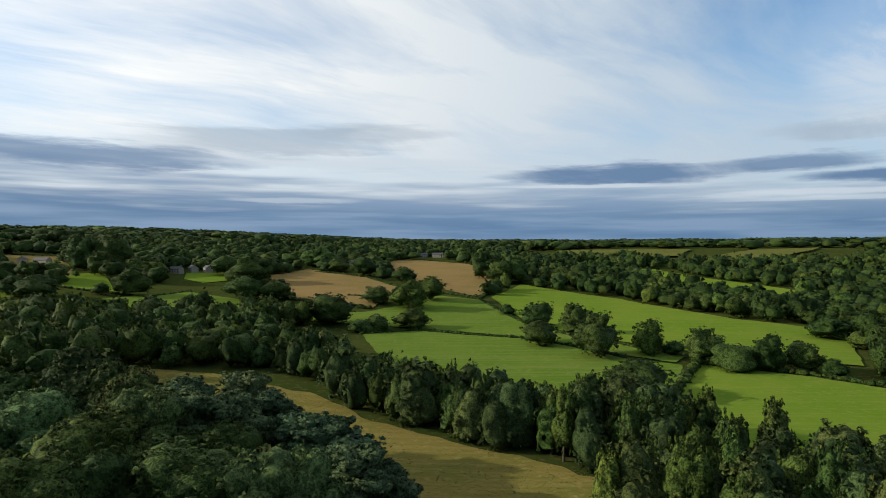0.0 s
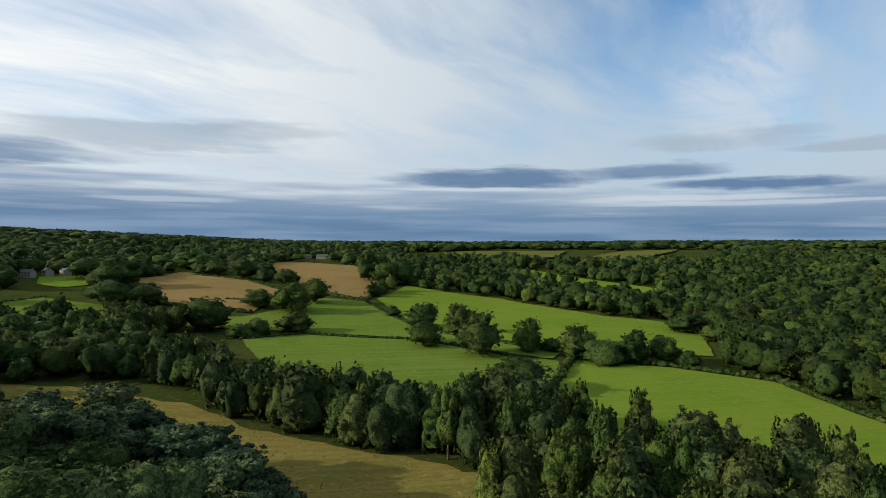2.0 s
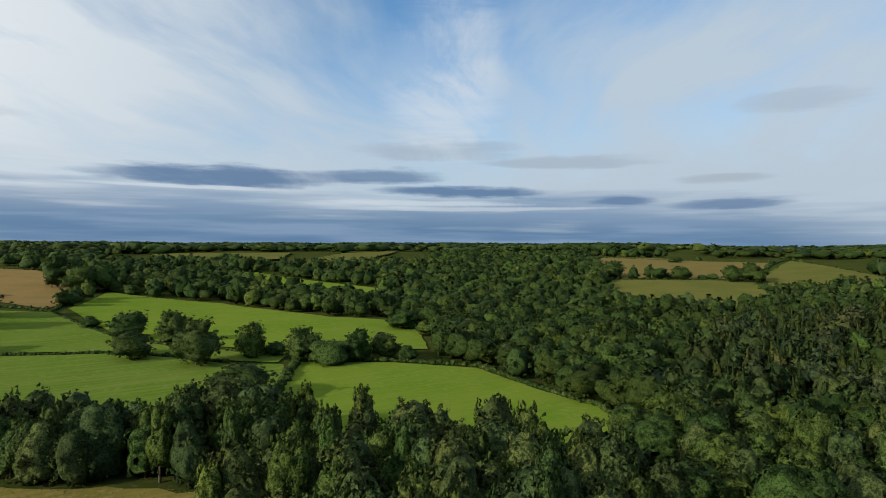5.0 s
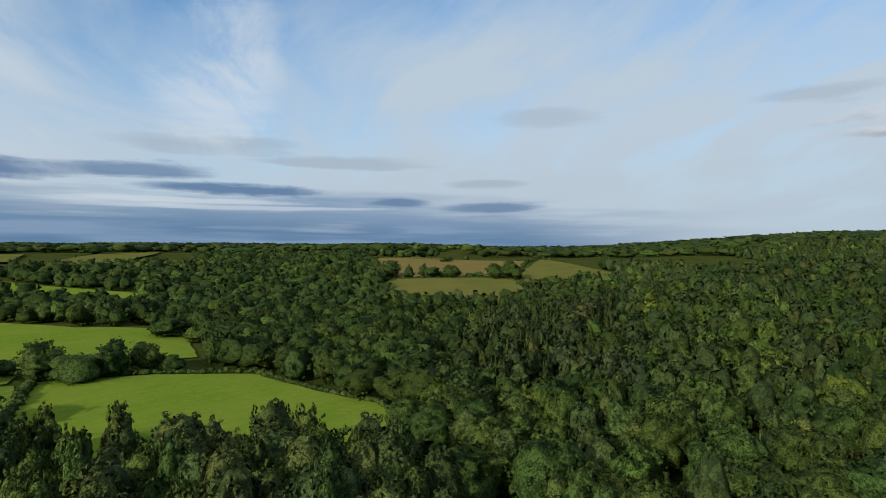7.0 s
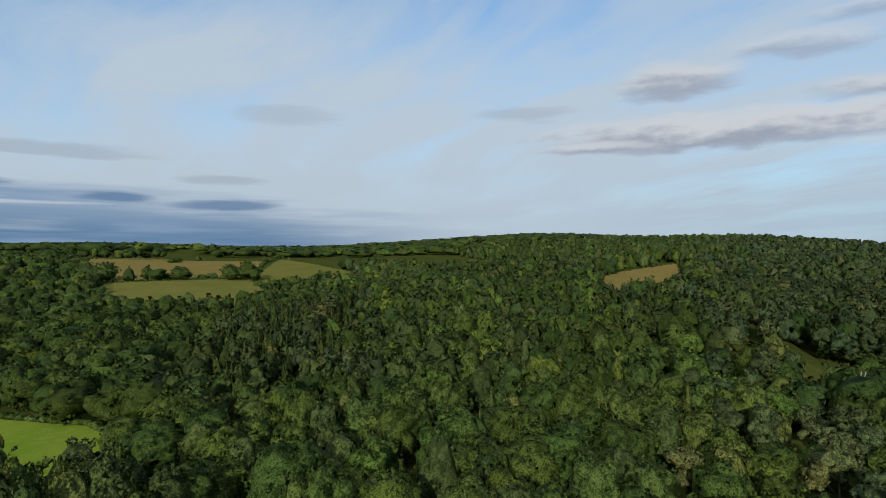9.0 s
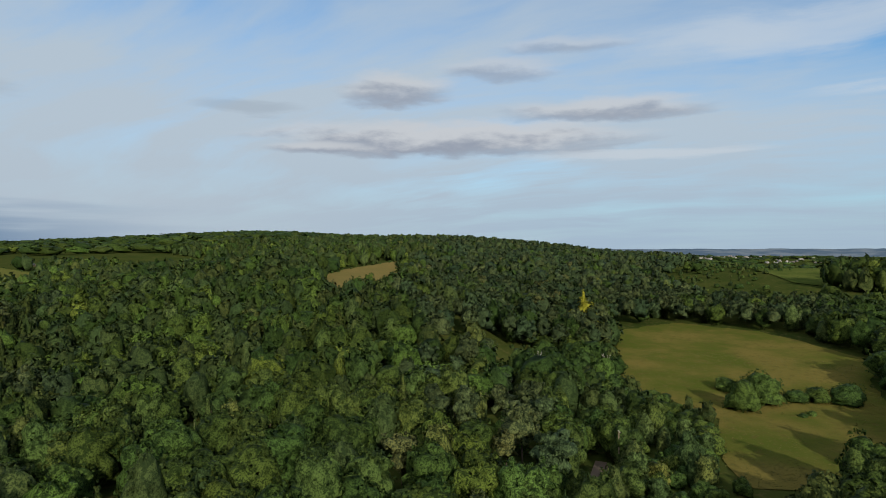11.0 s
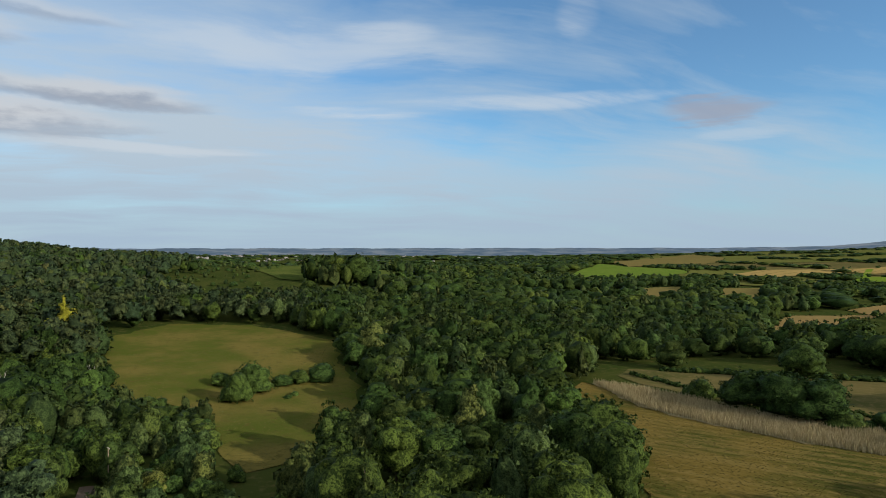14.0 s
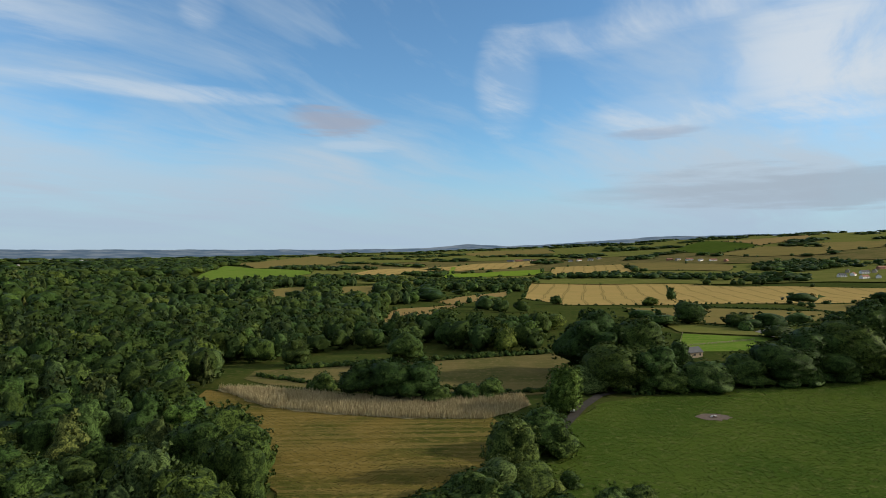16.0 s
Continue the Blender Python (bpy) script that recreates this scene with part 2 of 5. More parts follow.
GROUND = {
    "grass": turf("pasture", (0.078, 0.136, 0.016), (0.1, 0.152, 0.022), (0.138, 0.162, 0.038), 0.6, 0.35),
    "lush": turf("lush_pasture", (0.098, 0.165, 0.016), (0.125, 0.18, 0.021), (0.16, 0.187, 0.035), 0.35, 0.2),
    "pale": turf("pale_pasture", (0.098, 0.104, 0.026), (0.122, 0.116, 0.033), (0.085, 0.1, 0.023), 0.3, 0.2),
    "rough": turf("rough_pasture", (0.035, 0.059, 0.009), (0.052, 0.074, 0.012), (0.084, 0.094, 0.026)),
    # golden and olive grass, with lane-tree shadow partly darkened into the colour
    "fen": turf("fen_grass", (0.13, 0.092, 0.023), (0.05, 0.056, 0.012), (0.165, 0.12, 0.037), 0.6, 0.3),
    # strip field: shadow of the tree row darkened into the straw colour
    "dark_straw": turf("dark_straw_grass", (0.12, 0.095, 0.036), (0.07, 0.07, 0.022), (0.14, 0.11, 0.045), 0.4, 0.2),
    "hay": turf("dry_grass", (0.165, 0.13, 0.034), (0.115, 0.113, 0.025), (0.21, 0.165, 0.055), 0.4, 0.3),
    "meadow": turf("mixed_meadow", (0.066, 0.08, 0.014), (0.13, 0.105, 0.028), (0.085, 0.072, 0.02)),
    "stubble": turf("stubble", (0.21, 0.14, 0.055), (0.17, 0.125, 0.045), (0.24, 0.165, 0.07), 0.4, 0.9),
    "straw": turf("straw", (0.165, 0.125, 0.044), (0.14, 0.115, 0.038), (0.125, 0.105, 0.036), 0.4, 0.15),
    "wheat": turf("ripe_wheat", (0.29, 0.2, 0.07), (0.255, 0.185, 0.062), (0.31, 0.22, 0.085), 0.4, 0.2, True),
    "clearing": turf("overgrown_clearing", (0.06, 0.082, 0.018), (0.085, 0.1, 0.024), (0.04, 0.058, 0.014)),
    "tarmac": turf("tarmac", (0.04, 0.036, 0.032), (0.05, 0.046, 0.04), (0.07, 0.06, 0.05)),
    "yard": turf("yard_gravel", (0.12, 0.115, 0.11), (0.15, 0.145, 0.135), (0.09, 0.085, 0.08)),
    "gravel": turf("gravel", (0.13, 0.1, 0.08), (0.16, 0.125, 0.1), (0.1, 0.085, 0.06)),
    "reed": turf("pale_reeds", (0.24, 0.195, 0.1), (0.19, 0.16, 0.08), (0.14, 0.13, 0.06)),
}
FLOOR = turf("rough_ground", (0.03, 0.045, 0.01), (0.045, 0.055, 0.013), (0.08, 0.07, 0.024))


def leaves(name, dark, light, odd):
    """Foliage: each tree has its own tone, each spray its own; shade between leaves is painted into the colour at two
    scales.
    """
    m = bpy.data.materials.new(name)
    t = tree_of(m)
    p = put(t, "NewGeometry").outputs["Position"]
    tint = put(t, "Attribute", attribute_name="tint").outputs["Fac"]
    own = calc(t, "FRACT", calc(t, "ADD", put(t, "ObjectInfo").outputs["Random"], tint))
    bits = put(t, "NewGeometry").outputs["Random Per Island"]
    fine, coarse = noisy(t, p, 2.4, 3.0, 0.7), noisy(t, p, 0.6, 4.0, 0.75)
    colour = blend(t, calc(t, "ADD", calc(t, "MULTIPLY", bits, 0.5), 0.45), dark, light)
    colour = blend(t, ramp(t, own, 0.88, 0.97, 0.0, 0.6), colour, odd)
    hue = calc(t, "FRACT", calc(t, "MULTIPLY", own, 7.31))
    colour = blend(t, 1.0, colour, blend(t, hue, (0.82, 0.98, 1.05), (1.22, 1.05, 0.9)), "MULTIPLY")
    colour = blend(t, 1.0, colour, blend(t, own, (0.68, 0.7, 0.74), (1.2, 1.18, 1.15)), "MULTIPLY")
    # leaf-gap shade mixed into the colour, fine then coarse
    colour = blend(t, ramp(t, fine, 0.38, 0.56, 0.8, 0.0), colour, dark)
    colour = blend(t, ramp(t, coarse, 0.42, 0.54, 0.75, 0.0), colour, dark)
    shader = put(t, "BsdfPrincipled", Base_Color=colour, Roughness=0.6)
    shader.inputs["Specular IOR Level"].default_value = 0.03
    rough = put(t, "Bump", Strength=0.4, Distance=0.9, Height=coarse)
    rough = put(t, "Bump", Strength=0.5, Distance=0.3, Height=fine, Normal=rough.outputs[0])
    t.links.new(rough.outputs[0], shader.inputs["Normal"])
    glow = put(t, "BsdfTranslucent", Color=colour)
    mix = put(t, "MixShader", in0=0.12)
    t.links.new(shader.outputs[0], mix.inputs[1])
    t.links.new(glow.outputs[0], mix.inputs[2])
    t.links.new(mix.outputs[0], put(t, "OutputMaterial").inputs[0])
    return m


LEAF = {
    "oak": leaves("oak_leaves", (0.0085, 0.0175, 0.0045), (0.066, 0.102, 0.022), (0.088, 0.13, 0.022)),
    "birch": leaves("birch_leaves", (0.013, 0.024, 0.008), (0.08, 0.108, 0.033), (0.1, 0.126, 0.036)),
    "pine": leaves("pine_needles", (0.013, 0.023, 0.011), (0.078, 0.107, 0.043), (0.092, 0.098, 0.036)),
    # foreground pine and sallow: grey-green leaves, sky glow brightened into their colour
    "scots": leaves("lit_blue_pine_needles", (0.022, 0.038, 0.019), (0.122, 0.168, 0.072), (0.13, 0.15, 0.07)),
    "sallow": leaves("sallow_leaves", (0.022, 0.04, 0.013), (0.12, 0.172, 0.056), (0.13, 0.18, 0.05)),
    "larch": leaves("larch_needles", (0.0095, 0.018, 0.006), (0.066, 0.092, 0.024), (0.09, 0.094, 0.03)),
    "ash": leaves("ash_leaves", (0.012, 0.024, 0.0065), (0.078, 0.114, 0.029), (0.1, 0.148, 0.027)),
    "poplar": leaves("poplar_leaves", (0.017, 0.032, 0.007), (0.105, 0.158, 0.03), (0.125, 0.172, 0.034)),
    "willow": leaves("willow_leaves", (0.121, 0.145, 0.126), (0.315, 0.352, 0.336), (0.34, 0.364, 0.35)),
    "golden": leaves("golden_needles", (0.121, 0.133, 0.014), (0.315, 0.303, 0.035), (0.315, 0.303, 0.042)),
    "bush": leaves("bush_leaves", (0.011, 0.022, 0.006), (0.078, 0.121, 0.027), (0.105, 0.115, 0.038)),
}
BARK = surface("bark", lambda t, p: blend(t, noisy(t, p, 3.0), (0.06, 0.045, 0.03), (0.13, 0.1, 0.075)))
BIRCH_BARK = surface("birch_bark", lambda t, p: blend(t, ramp(t, noisy(t, p, 2.5), 0.5, 0.6), (0.5, 0.47, 0.42), (0.1, 0.09, 0.08)))


# ---- mesh helpers ----
def tri_mesh(name, verts, tris, material, tint=None, normals=None):
    me = bpy.data.meshes.new(name)
    verts, tris = np.asarray(verts, np.float32), np.asarray(tris, np.int32)
    me.vertices.add(len(verts)), me.loops.add(tris.size), me.polygons.add(len(tris))
    me.vertices.foreach_set("co", verts.ravel())
    me.loops.foreach_set("vertex_index", tris.ravel())
    me.polygons.foreach_set("loop_start", np.arange(0, tris.size, 3, dtype=np.int32))
    me.update(calc_edges=True)
    if tint is not None:
        me.attributes.new("tint", "FLOAT", "POINT").data.foreach_set("value", np.asarray(tint, np.float32))
    if normals is not None:
        me.normals_split_custom_set_from_vertices(np.asarray(normals, np.float32))
    me.materials.append(material)
    return me


def part(name, bm, material, parent, label=""):
    me = bpy.data.meshes.new(name)
    bm.to_mesh(me)
    bm.free()
    me.materials.append(material)
    ob = new(name, me)
    ob.parent = parent
    return tagged(ob, label)


# ---- the ground: one sheet out to the horizon ----
def ground_sheet():
    rad = np.concatenate([[0], np.arange(40, 500, 10), np.geomspace(500, 4900, 90)])
    az = np.radians(np.arange(0, 360, 1.25))
    r, a = np.meshgrid(rad[1:], az, indexing="ij")
    x, y = r * np.sin(a), r * np.cos(a)
    verts = np.concatenate([[[0, 0, float(ground(0.0, 0.0))]], np.stack([x, y, ground(x, y)], -1).reshape(-1, 3)])
    n, k = len(az), len(rad) - 1
    i, j = np.meshgrid(np.arange(k - 1), np.arange(n), indexing="ij")
    p, q = 1 + i * n + j, 1 + i * n + (j + 1) % n
    tris = np.concatenate([np.stack([p, p + n, q + n], -1).reshape(-1, 3)[:, ::-1], np.stack([p, q + n, q], -1).reshape(-1, 3)[:, ::-1],
                           np.stack([np.zeros(n, int), 1 + (np.arange(n) + 1) % n, 1 + np.arange(n)], -1)])
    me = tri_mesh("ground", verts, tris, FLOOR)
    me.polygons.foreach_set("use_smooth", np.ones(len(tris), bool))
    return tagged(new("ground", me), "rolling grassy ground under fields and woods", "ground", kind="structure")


ground_sheet()


KIND_WORDS = {"grass": "green grazed pasture with mown streaks", "lush": "bright green pasture, evenly grown", "rough": "rough tussocky green pasture",
              "hay": "dry golden hay meadow", "yard": "grey gravel farm yard beside a hedge", "dark_straw": "brown and olive field between tree rows, its straw colour darkened", "fen": "golden and olive damp meadow with long grass", "pale": "pale olive-green grazed field", "meadow": "uneven olive and straw-brown meadow", "stubble": "pale brown cut field",
              "straw": "straw-yellow ripening field", "wheat": "golden ripe wheat field", "clearing": "overgrown green clearing dotted with scrub", "reed": "bed of pale tall dry reeds", "tarmac": "narrow grey tarmac lane", "gravel": "brown gravel track between trees"}
FIELDS = []


def ragged(outline, play):
    """The same outline with a wavering edge."""
    q, line, pick = list(outline), [], random.Random(5)
    for (x0, y0), (x1, y1) in zip(q, q[1:] + q[:1]):
        n = max(1, int(math.hypot(x1 - x0, y1 - y0) / 6.0))
        line += [(x0 + (x1 - x0) * k / n + pick.uniform(-play, play), y0 + (y1 - y0) * k / n + pick.uniform(-play, play)) for k in range(n)]
    return line


def field(kind, outline, clear=True):
    """A field draped over the ground; bushes grow on one that is not kept clear."""
    if clear:
        FIELDS.append((kind, outline))
    far = max(math.hypot(*p) for p in outline)
    step = 9.0 if far < 500 else 18.0 if far < 1200 else 45.0
    raised = (0.25 if far < 500 else 0.6 if far < 1200 else 3.0 if clear else 1.6) + (0.15 if kind in ("reed", "tarmac", "gravel") else 0.0)
    bm = bmesh.new()
    edge = ragged(outline, 1.6 if kind in ("hay", "fen", "meadow", "rough", "reed") else 0.6) if far < 700 and kind not in ("tarmac", "gravel") else outline
    bm.faces.new([bm.verts.new((x, y, 0)) for x, y in edge])
    for axis in (0, 1):
        low, high = min(p[axis] for p in outline), max(p[axis] for p in outline)
        for cut in np.arange(math.ceil(low / step) * step, high, step):
            normal = (1, 0, 0) if axis == 0 else (0, 1, 0)
            bmesh.ops.bisect_plane(bm, geom=bm.verts[:] + bm.edges[:] + bm.faces[:], plane_co=(cut * normal[0], cut * normal[1], 0), plane_no=normal)
    bmesh.ops.triangulate(bm, faces=bm.faces[:])
    if sum(f.normal.z for f in bm.faces) < 0:
        bmesh.ops.reverse_faces(bm, faces=bm.faces[:])
    for v in bm.verts:
        v.co.z = float(ground(v.co.x, v.co.y)) + raised
    me = bpy.data.meshes.new("field")
    bm.to_mesh(me)
    bm.free()
    me.materials.append(GROUND[kind])
    name = {"tarmac": "road", "gravel": "track"}.get(kind, "field")
    return tagged(new(name, me), KIND_WORDS[kind], name, kind="structure")


field("hay", ((-143, 266), (-91, 258), (-47, 230), (-27, 205), (3, 181), (32, 160), (48, 142), (22, 111), (-20, 116), (-72, 161), (-128, 219)))
field("grass", ((-49, 371), (-16, 387), (45, 357), (69, 331), (88, 302), (112, 285), (72, 197), (22, 210), (-20, 263)))
field("grass", ((-12, 541), (32, 521), (54, 416), (75, 359), (120, 303), (110, 289), (90, 307), (70, 335), (45, 363), (-16, 395), (-84, 410), (-126, 422), (-225, 418), (-256, 459), (-220, 527), (-138, 477), (-60, 450), (-29, 489)))
field("lush", ((80, 633), (157, 540), (198, 417), (234, 387), (231, 347), (195, 284), (165, 291), (132, 308), (106, 331), (77, 368), (58, 418), (42, 540)))
field("lush", ((119, 286), (159, 263), (188, 232), (183, 188), (183, 154), (167, 119), (147, 117), (109, 102), (96, 130), (86, 142), (68, 185), (86, 230)))
field("stubble", ((-193, 656), (-168, 763), (-85, 688), (-45, 596), (-46, 528), (-54, 472), (-124, 510), (-153, 584)))
field("stubble", ((-91, 852), (-54, 915), (37, 863), (74, 667), (53, 602), (28, 541), (-2, 590), (-53, 687)))
field("lush", ((-362, 575), (-347, 629), (-263, 493), (-241, 490), (-314, 506)))
field("lush", ((-273, 653), (-238, 674), (-212, 603), (-228, 583), (-255, 604)))
field("lush", ((-348, 482), (-327, 471), (-303, 455), (-315, 437)))
field("lush", ((237, 802), (267, 771), (303, 637), (320, 546), (266, 469), (247, 540), (219, 616)))
field("pale", ((305, 816), (584, 1162), (714, 1164), (448, 860)))
field("pale", ((220, 1189), (381, 1270), (498, 1234), (372, 971), (196, 940)))
field("grass", ((-596, 1425), (-383, 1370), (-350, 1251), (-493, 1207)))
field("straw", ((-558, 778), (-487, 809), (-345, 574), (-387, 543)))
field("straw", ((852, 748), (901, 606), (887, 485), (896, 433), (664, 342), (631, 368), (569, 455)))
field("pale", ((553, 448), (645, 334), (518, 248), (461, 241), (432, 291), (427, 342)))
field("pale", ((679, 344), (938, 430), (736, 238), (587, 189), (543, 260)))
field("straw", ((537, -44), (590, -67), (657, -131), (475, -97), (425, -80), (395, -33)))
field("meadow", ((317, -194), (336, -245), (291, -271), (221, -264), (192, -233), (157, -204), (123, -155), (114, -127), (121, -113), (137, -116), (174, -144), (198, -142), (205, -130), (246, -152)))
field("fen", ((79, -260), (54, -249), (-4, -218), (-31, -216), (-35, -201), (-25, -156), (23, -131), (30, -148), (40, -176), (65, -202), (76, -228)))
field("reed", ((75, -260), (56, -258), (18, -243), (-17, -234), (-48, -239), (-48, -225), (-30, -208), (-4, -210), (23, -217), (49, -229)))
field("dark_straw", ((69, -300), (28, -311), (-20, -316), (-92, -331), (-70, -246), (-41, -241), (-17, -246), (23, -254), (58, -269), (69, -281)))
field("rough", ((-57, -203), (-74, -224), (-96, -236), (-136, -242), (-230, -259), (-230, -222), (-106, -110), (-27, -115), (-34, -152)))
field("wheat", ((-160, -791), (-242, -1131), (-475, -1042), (-677, -811), (-702, -755), (-563, -620), (-421, -634), (-279, -599), (-174, -638)))
field("straw", ((-219, -587), (-266, -570), (-371, -512), (-332, -449), (-233, -420), (-206, -443)))
field("straw", ((-399, -597), (-492, -618), (-393, -493), (-371, -512)))
field("pale", ((-190, -479), (-228, -412), (-233, -366), (-183, -389)))
field("yard", ((-226, -381), (-242, -397), (-266, -404), (-253, -381), (-232, -366)))
field("grass", ((-182, -385), (-230, -362), (-189, -324), (-149, -326)))
field("stubble", ((18, -497), (4, -595), (-70, -673), (-25, -519), (7, -434)))
field("stubble", ((-43, -690), (-78, -774), (-180, -990), (-134, -783), (-61, -654)))
field("straw", ((182, -862), (150, -989), (100, -660), (125, -617)))
field("straw", ((100, -971), (44, -1099), (31, -698), (66, -694)))
field("grass", ((323, -941), (407, -1300), (449, -1620), (358, -1519), (211, -1488), (201, -1405), (252, -992)))
field("straw", ((493, -1884), (428, -3195), (215, -2382), (217, -1738), (351, -1526)))
field("wheat", ((162, -1298), (76, -1573), (-29, -1765), (-104, -1650), (63, -1314)))
field("lush", ((-110, -1481), (-259, -1644), (-394, -1670), (-330, -1419), (-113, -1323)))
field("wheat", ((-42, -1747), (-255, -1971), (-431, -2027), (-422, -1865), (-156, -1682)))
field("straw", ((-257, -2771), (-508, -2958), (-691, -2890), (-638, -2479), (-349, -2427)))
field("wheat", ((-316, -1316), (-444, -1748), (-618, -1675), (-547, -1408), (-420, -1347)))
field("straw", ((-641, -1692), (-730, -1566), (-784, -1388), (-695, -1254), (-582, -1463)))
field("rough", ((-919, -2057), (-1321, -2565), (-1205, -1995), (-944, -1764)))
field("stubble", ((-1313, -2432), (-1662, -2394), (-1469, -2085), (-1210, -1986)))
field("straw", ((-924, -1727), (-1190, -1937), (-1245, -1695), (-1080, -1490), (-951, -1549)))
field("straw", ((-1333, -1892), (-1594, -1794), (-1358, -1627), (-1161, -1558)))
field("lush", ((-160, -1873), (-93, -1323), (-102, -1307), (-172, -1855)))
for kind, near, far, a0, a1 in (("pale", 1140, 1640, 168, 224), ("dark_straw", 1660, 2150, 172, 224), ("pale", 2170, 3300, 168, 222)):
    turns = np.radians(np.linspace(a0, a1, 9))
    field(kind, [(near * math.sin(t), near * math.cos(t)) for t in turns] + [(far * math.sin(t), far * math.cos(t)) for t in turns[::-1]], False)
field("clearing", ((318, -438), (420, -425), (560, -500), (700, -640), (720, -800), (560, -830), (440, -760), (370, -640), (330, -520)), False)
field("tarmac", ((-47.4, -190.0), (-54.8, -203.7), (-65.4, -222.6), (-77.5, -239.7), (-93.7, -250.2), (-107.3, -246.9), (-123.8, -246.8), (-123.8, -243.2), (-106.9, -243.3), (-94.5, -246.7), (-80.1, -237.1), (-68.4, -220.6), (-58.0, -202.0), (-50.6, -188.3)))
field("gravel", ((120.9, -64.7), (127.3, -69.5), (136.1, -75.6), (146.2, -83.0), (144.1, -85.9), (134.1, -78.5), (125.3, -72.3), (118.8, -67.6)))


def inside(px, py, outline):
    hit = np.zeros(len(px), bool)
    q = list(outline)
    for (x0, y0), (x1, y1) in zip(q, q[1:] + q[:1]):
        if y0 != y1:
            hit ^= ((y0 > py) != (y1 > py)) & (px < (x1 - x0) * (py - y0) / (y1 - y0) + x0)
    return hit


def open_land(px, py, margin=3.0):
    hit = np.zeros(len(px), bool)
    for kind, outline in FIELDS:
        q = np.array(outline)
        lo, hi = q.min(0) - margin, q.max(0) + margin
        near = (px > lo[0]) & (px < hi[0]) & (py > lo[1]) & (py < hi[1])
        if near.any():
            for dx, dy in ((0, 0), (margin, 0), (-margin, 0), (0, margin), (0, -margin)):
                hit[near] |= inside(px[near] + dx, py[near] + dy, outline)
    return hit


# ---- trees ----
def ico(level):
    bm = bmesh.new()
    bmesh.ops.create_icosphere(bm, subdivisions=level, radius=1.0)
    v = np.array([p.co[:] for p in bm.verts])
    f = np.array([[p.index for p in q.verts] for q in bm.faces])
    bm.free()
    return v, f


ICO = {k: ico(k) for k in (1, 2, 3, 4, 5)}
# radius and depth of the crown of a tree one metre high
SHAPES = {"oak": (0.46, 0.86), "ash": (0.4, 0.88), "sallow": (0.46, 0.86), "willow": (0.42, 0.85), "golden": (0.2, 0.94), "birch": (0.33, 0.93), "poplar": (0.3, 0.93), "pine": (0.3, 0.66), "scots": (0.3, 0.7), "larch": (0.2, 0.92), "bush": (0.62, 0.97)}


def profile(kind, h):
    """Half width of a crown at a height from 0 (its foot) to 1 (its top)."""
    if kind in ("oak", "ash", "willow", "sallow"):
        return math.sqrt(max(0.0, 1 - (2 * h ** 0.9 - 0.86) ** 2 / 1.3))
    if kind in ("birch", "poplar"):
        return min(1.0, 2.4 * h + 0.35) * math.sqrt(max(0.0, 1 - h)) * 1.05
    if kind in ("pine", "scots"):
        return 0.5 + 0.5 * math.sin(2.6 * h + 0.6)
    if kind in ("larch", "golden"):
        return 1.03 - h
    return math.sqrt(max(0.0, 1 - 0.9 * h * h))


def bumps(way, seeds, stretch):
    """Rounded clumps with creases between them: 1 on a clump's crest, 0 in a crease."""
    scale = np.array((1, 1, stretch))
    a, s = way * scale, seeds * scale
    d = np.sqrt(((a[:, None] - s[None]) ** 2).sum(2))
    d.sort(axis=1)
    return np.clip(1 - (d[:, 0] / (0.5 * (d[:, 0] + d[:, 1]) + 1e-6)) ** 2, 0, 1) ** 0.6


def dome(kind, level, clumps, depth):
    """A closed, clumpy crown surface: points, triangles, and the way out at each point."""
    wide, tall = SHAPES[kind]
    v, f = ICO[level]
    turn = rng.uniform(0, 6.28)
    v = v @ np.array(((math.cos(turn), math.sin(turn), 0), (-math.sin(turn), math.cos(turn), 0), (0, 0, 1)))
    h = (v[:, 2] + 1) / 2
    flat = np.hypot(v[:, 0], v[:, 1]) + 1e-6
    r = np.array([profile(kind, t) for t in h]) * wide * np.where((h < 0.001) | (h > 0.999), 0.0, 1.0)
    lean = 0.12 * wide * rng.normal(size=2)
    p = np.stack([v[:, 0] / flat * r + lean[0] * h, v[:, 1] / flat * r + lean[1] * h, 1 - tall + tall * h], 1)
    axis = np.array((0, 0, 1 - tall * 0.6))
    out = (p - axis) / np.linalg.norm(p - axis, axis=1)[:, None]
    g = rng.normal(size=(clumps, 3))
    seeds = g / np.linalg.norm(g, axis=1)[:, None]
    stretch = {"birch": 0.55, "poplar": 0.7, "larch": 1.6}.get(kind, 1.0)
    big = rng.normal(size=(5, 3))
    swell = sum(np.sin(v @ w * 1.6 + k) for k, w in enumerate(big)) / 5
    rise = 1 + depth * (bumps(v, seeds, stretch) - 0.65) + 0.16 * swell + rng.normal(size=len(v)) * 0.022
    p = axis + (p - axis) * rise[:, None]
    p[:, 2] = np.clip(p[:, 2], 0.02, 1.0)
    return p, f, out


def face_normals(p, f):
    n = np.cross(p[f[:, 1]] - p[f[:, 0]], p[f[:, 2]] - p[f[:, 0]])
    v = np.zeros_like(p)
    for k in range(3):
        np.add.at(v, f[:, k], n)
    return v / (np.linalg.norm(v, axis=1)[:, None] + 1e-9)


LUMP = {"oak": 0.4, "sallow": 0.4, "ash": 0.38, "birch": 0.42, "poplar": 0.42, "pine": 0.36, "scots": 0.36, "larch": 0.4, "bush": 0.4, "willow": 0.38, "golden": 0.36}
FLATTEN = {"pine": 0.6, "scots": 0.6, "birch": 1.35, "poplar": 1.2, "larch": 0.5, "golden": 0.7, "willow": 1.0, "ash": 0.95}


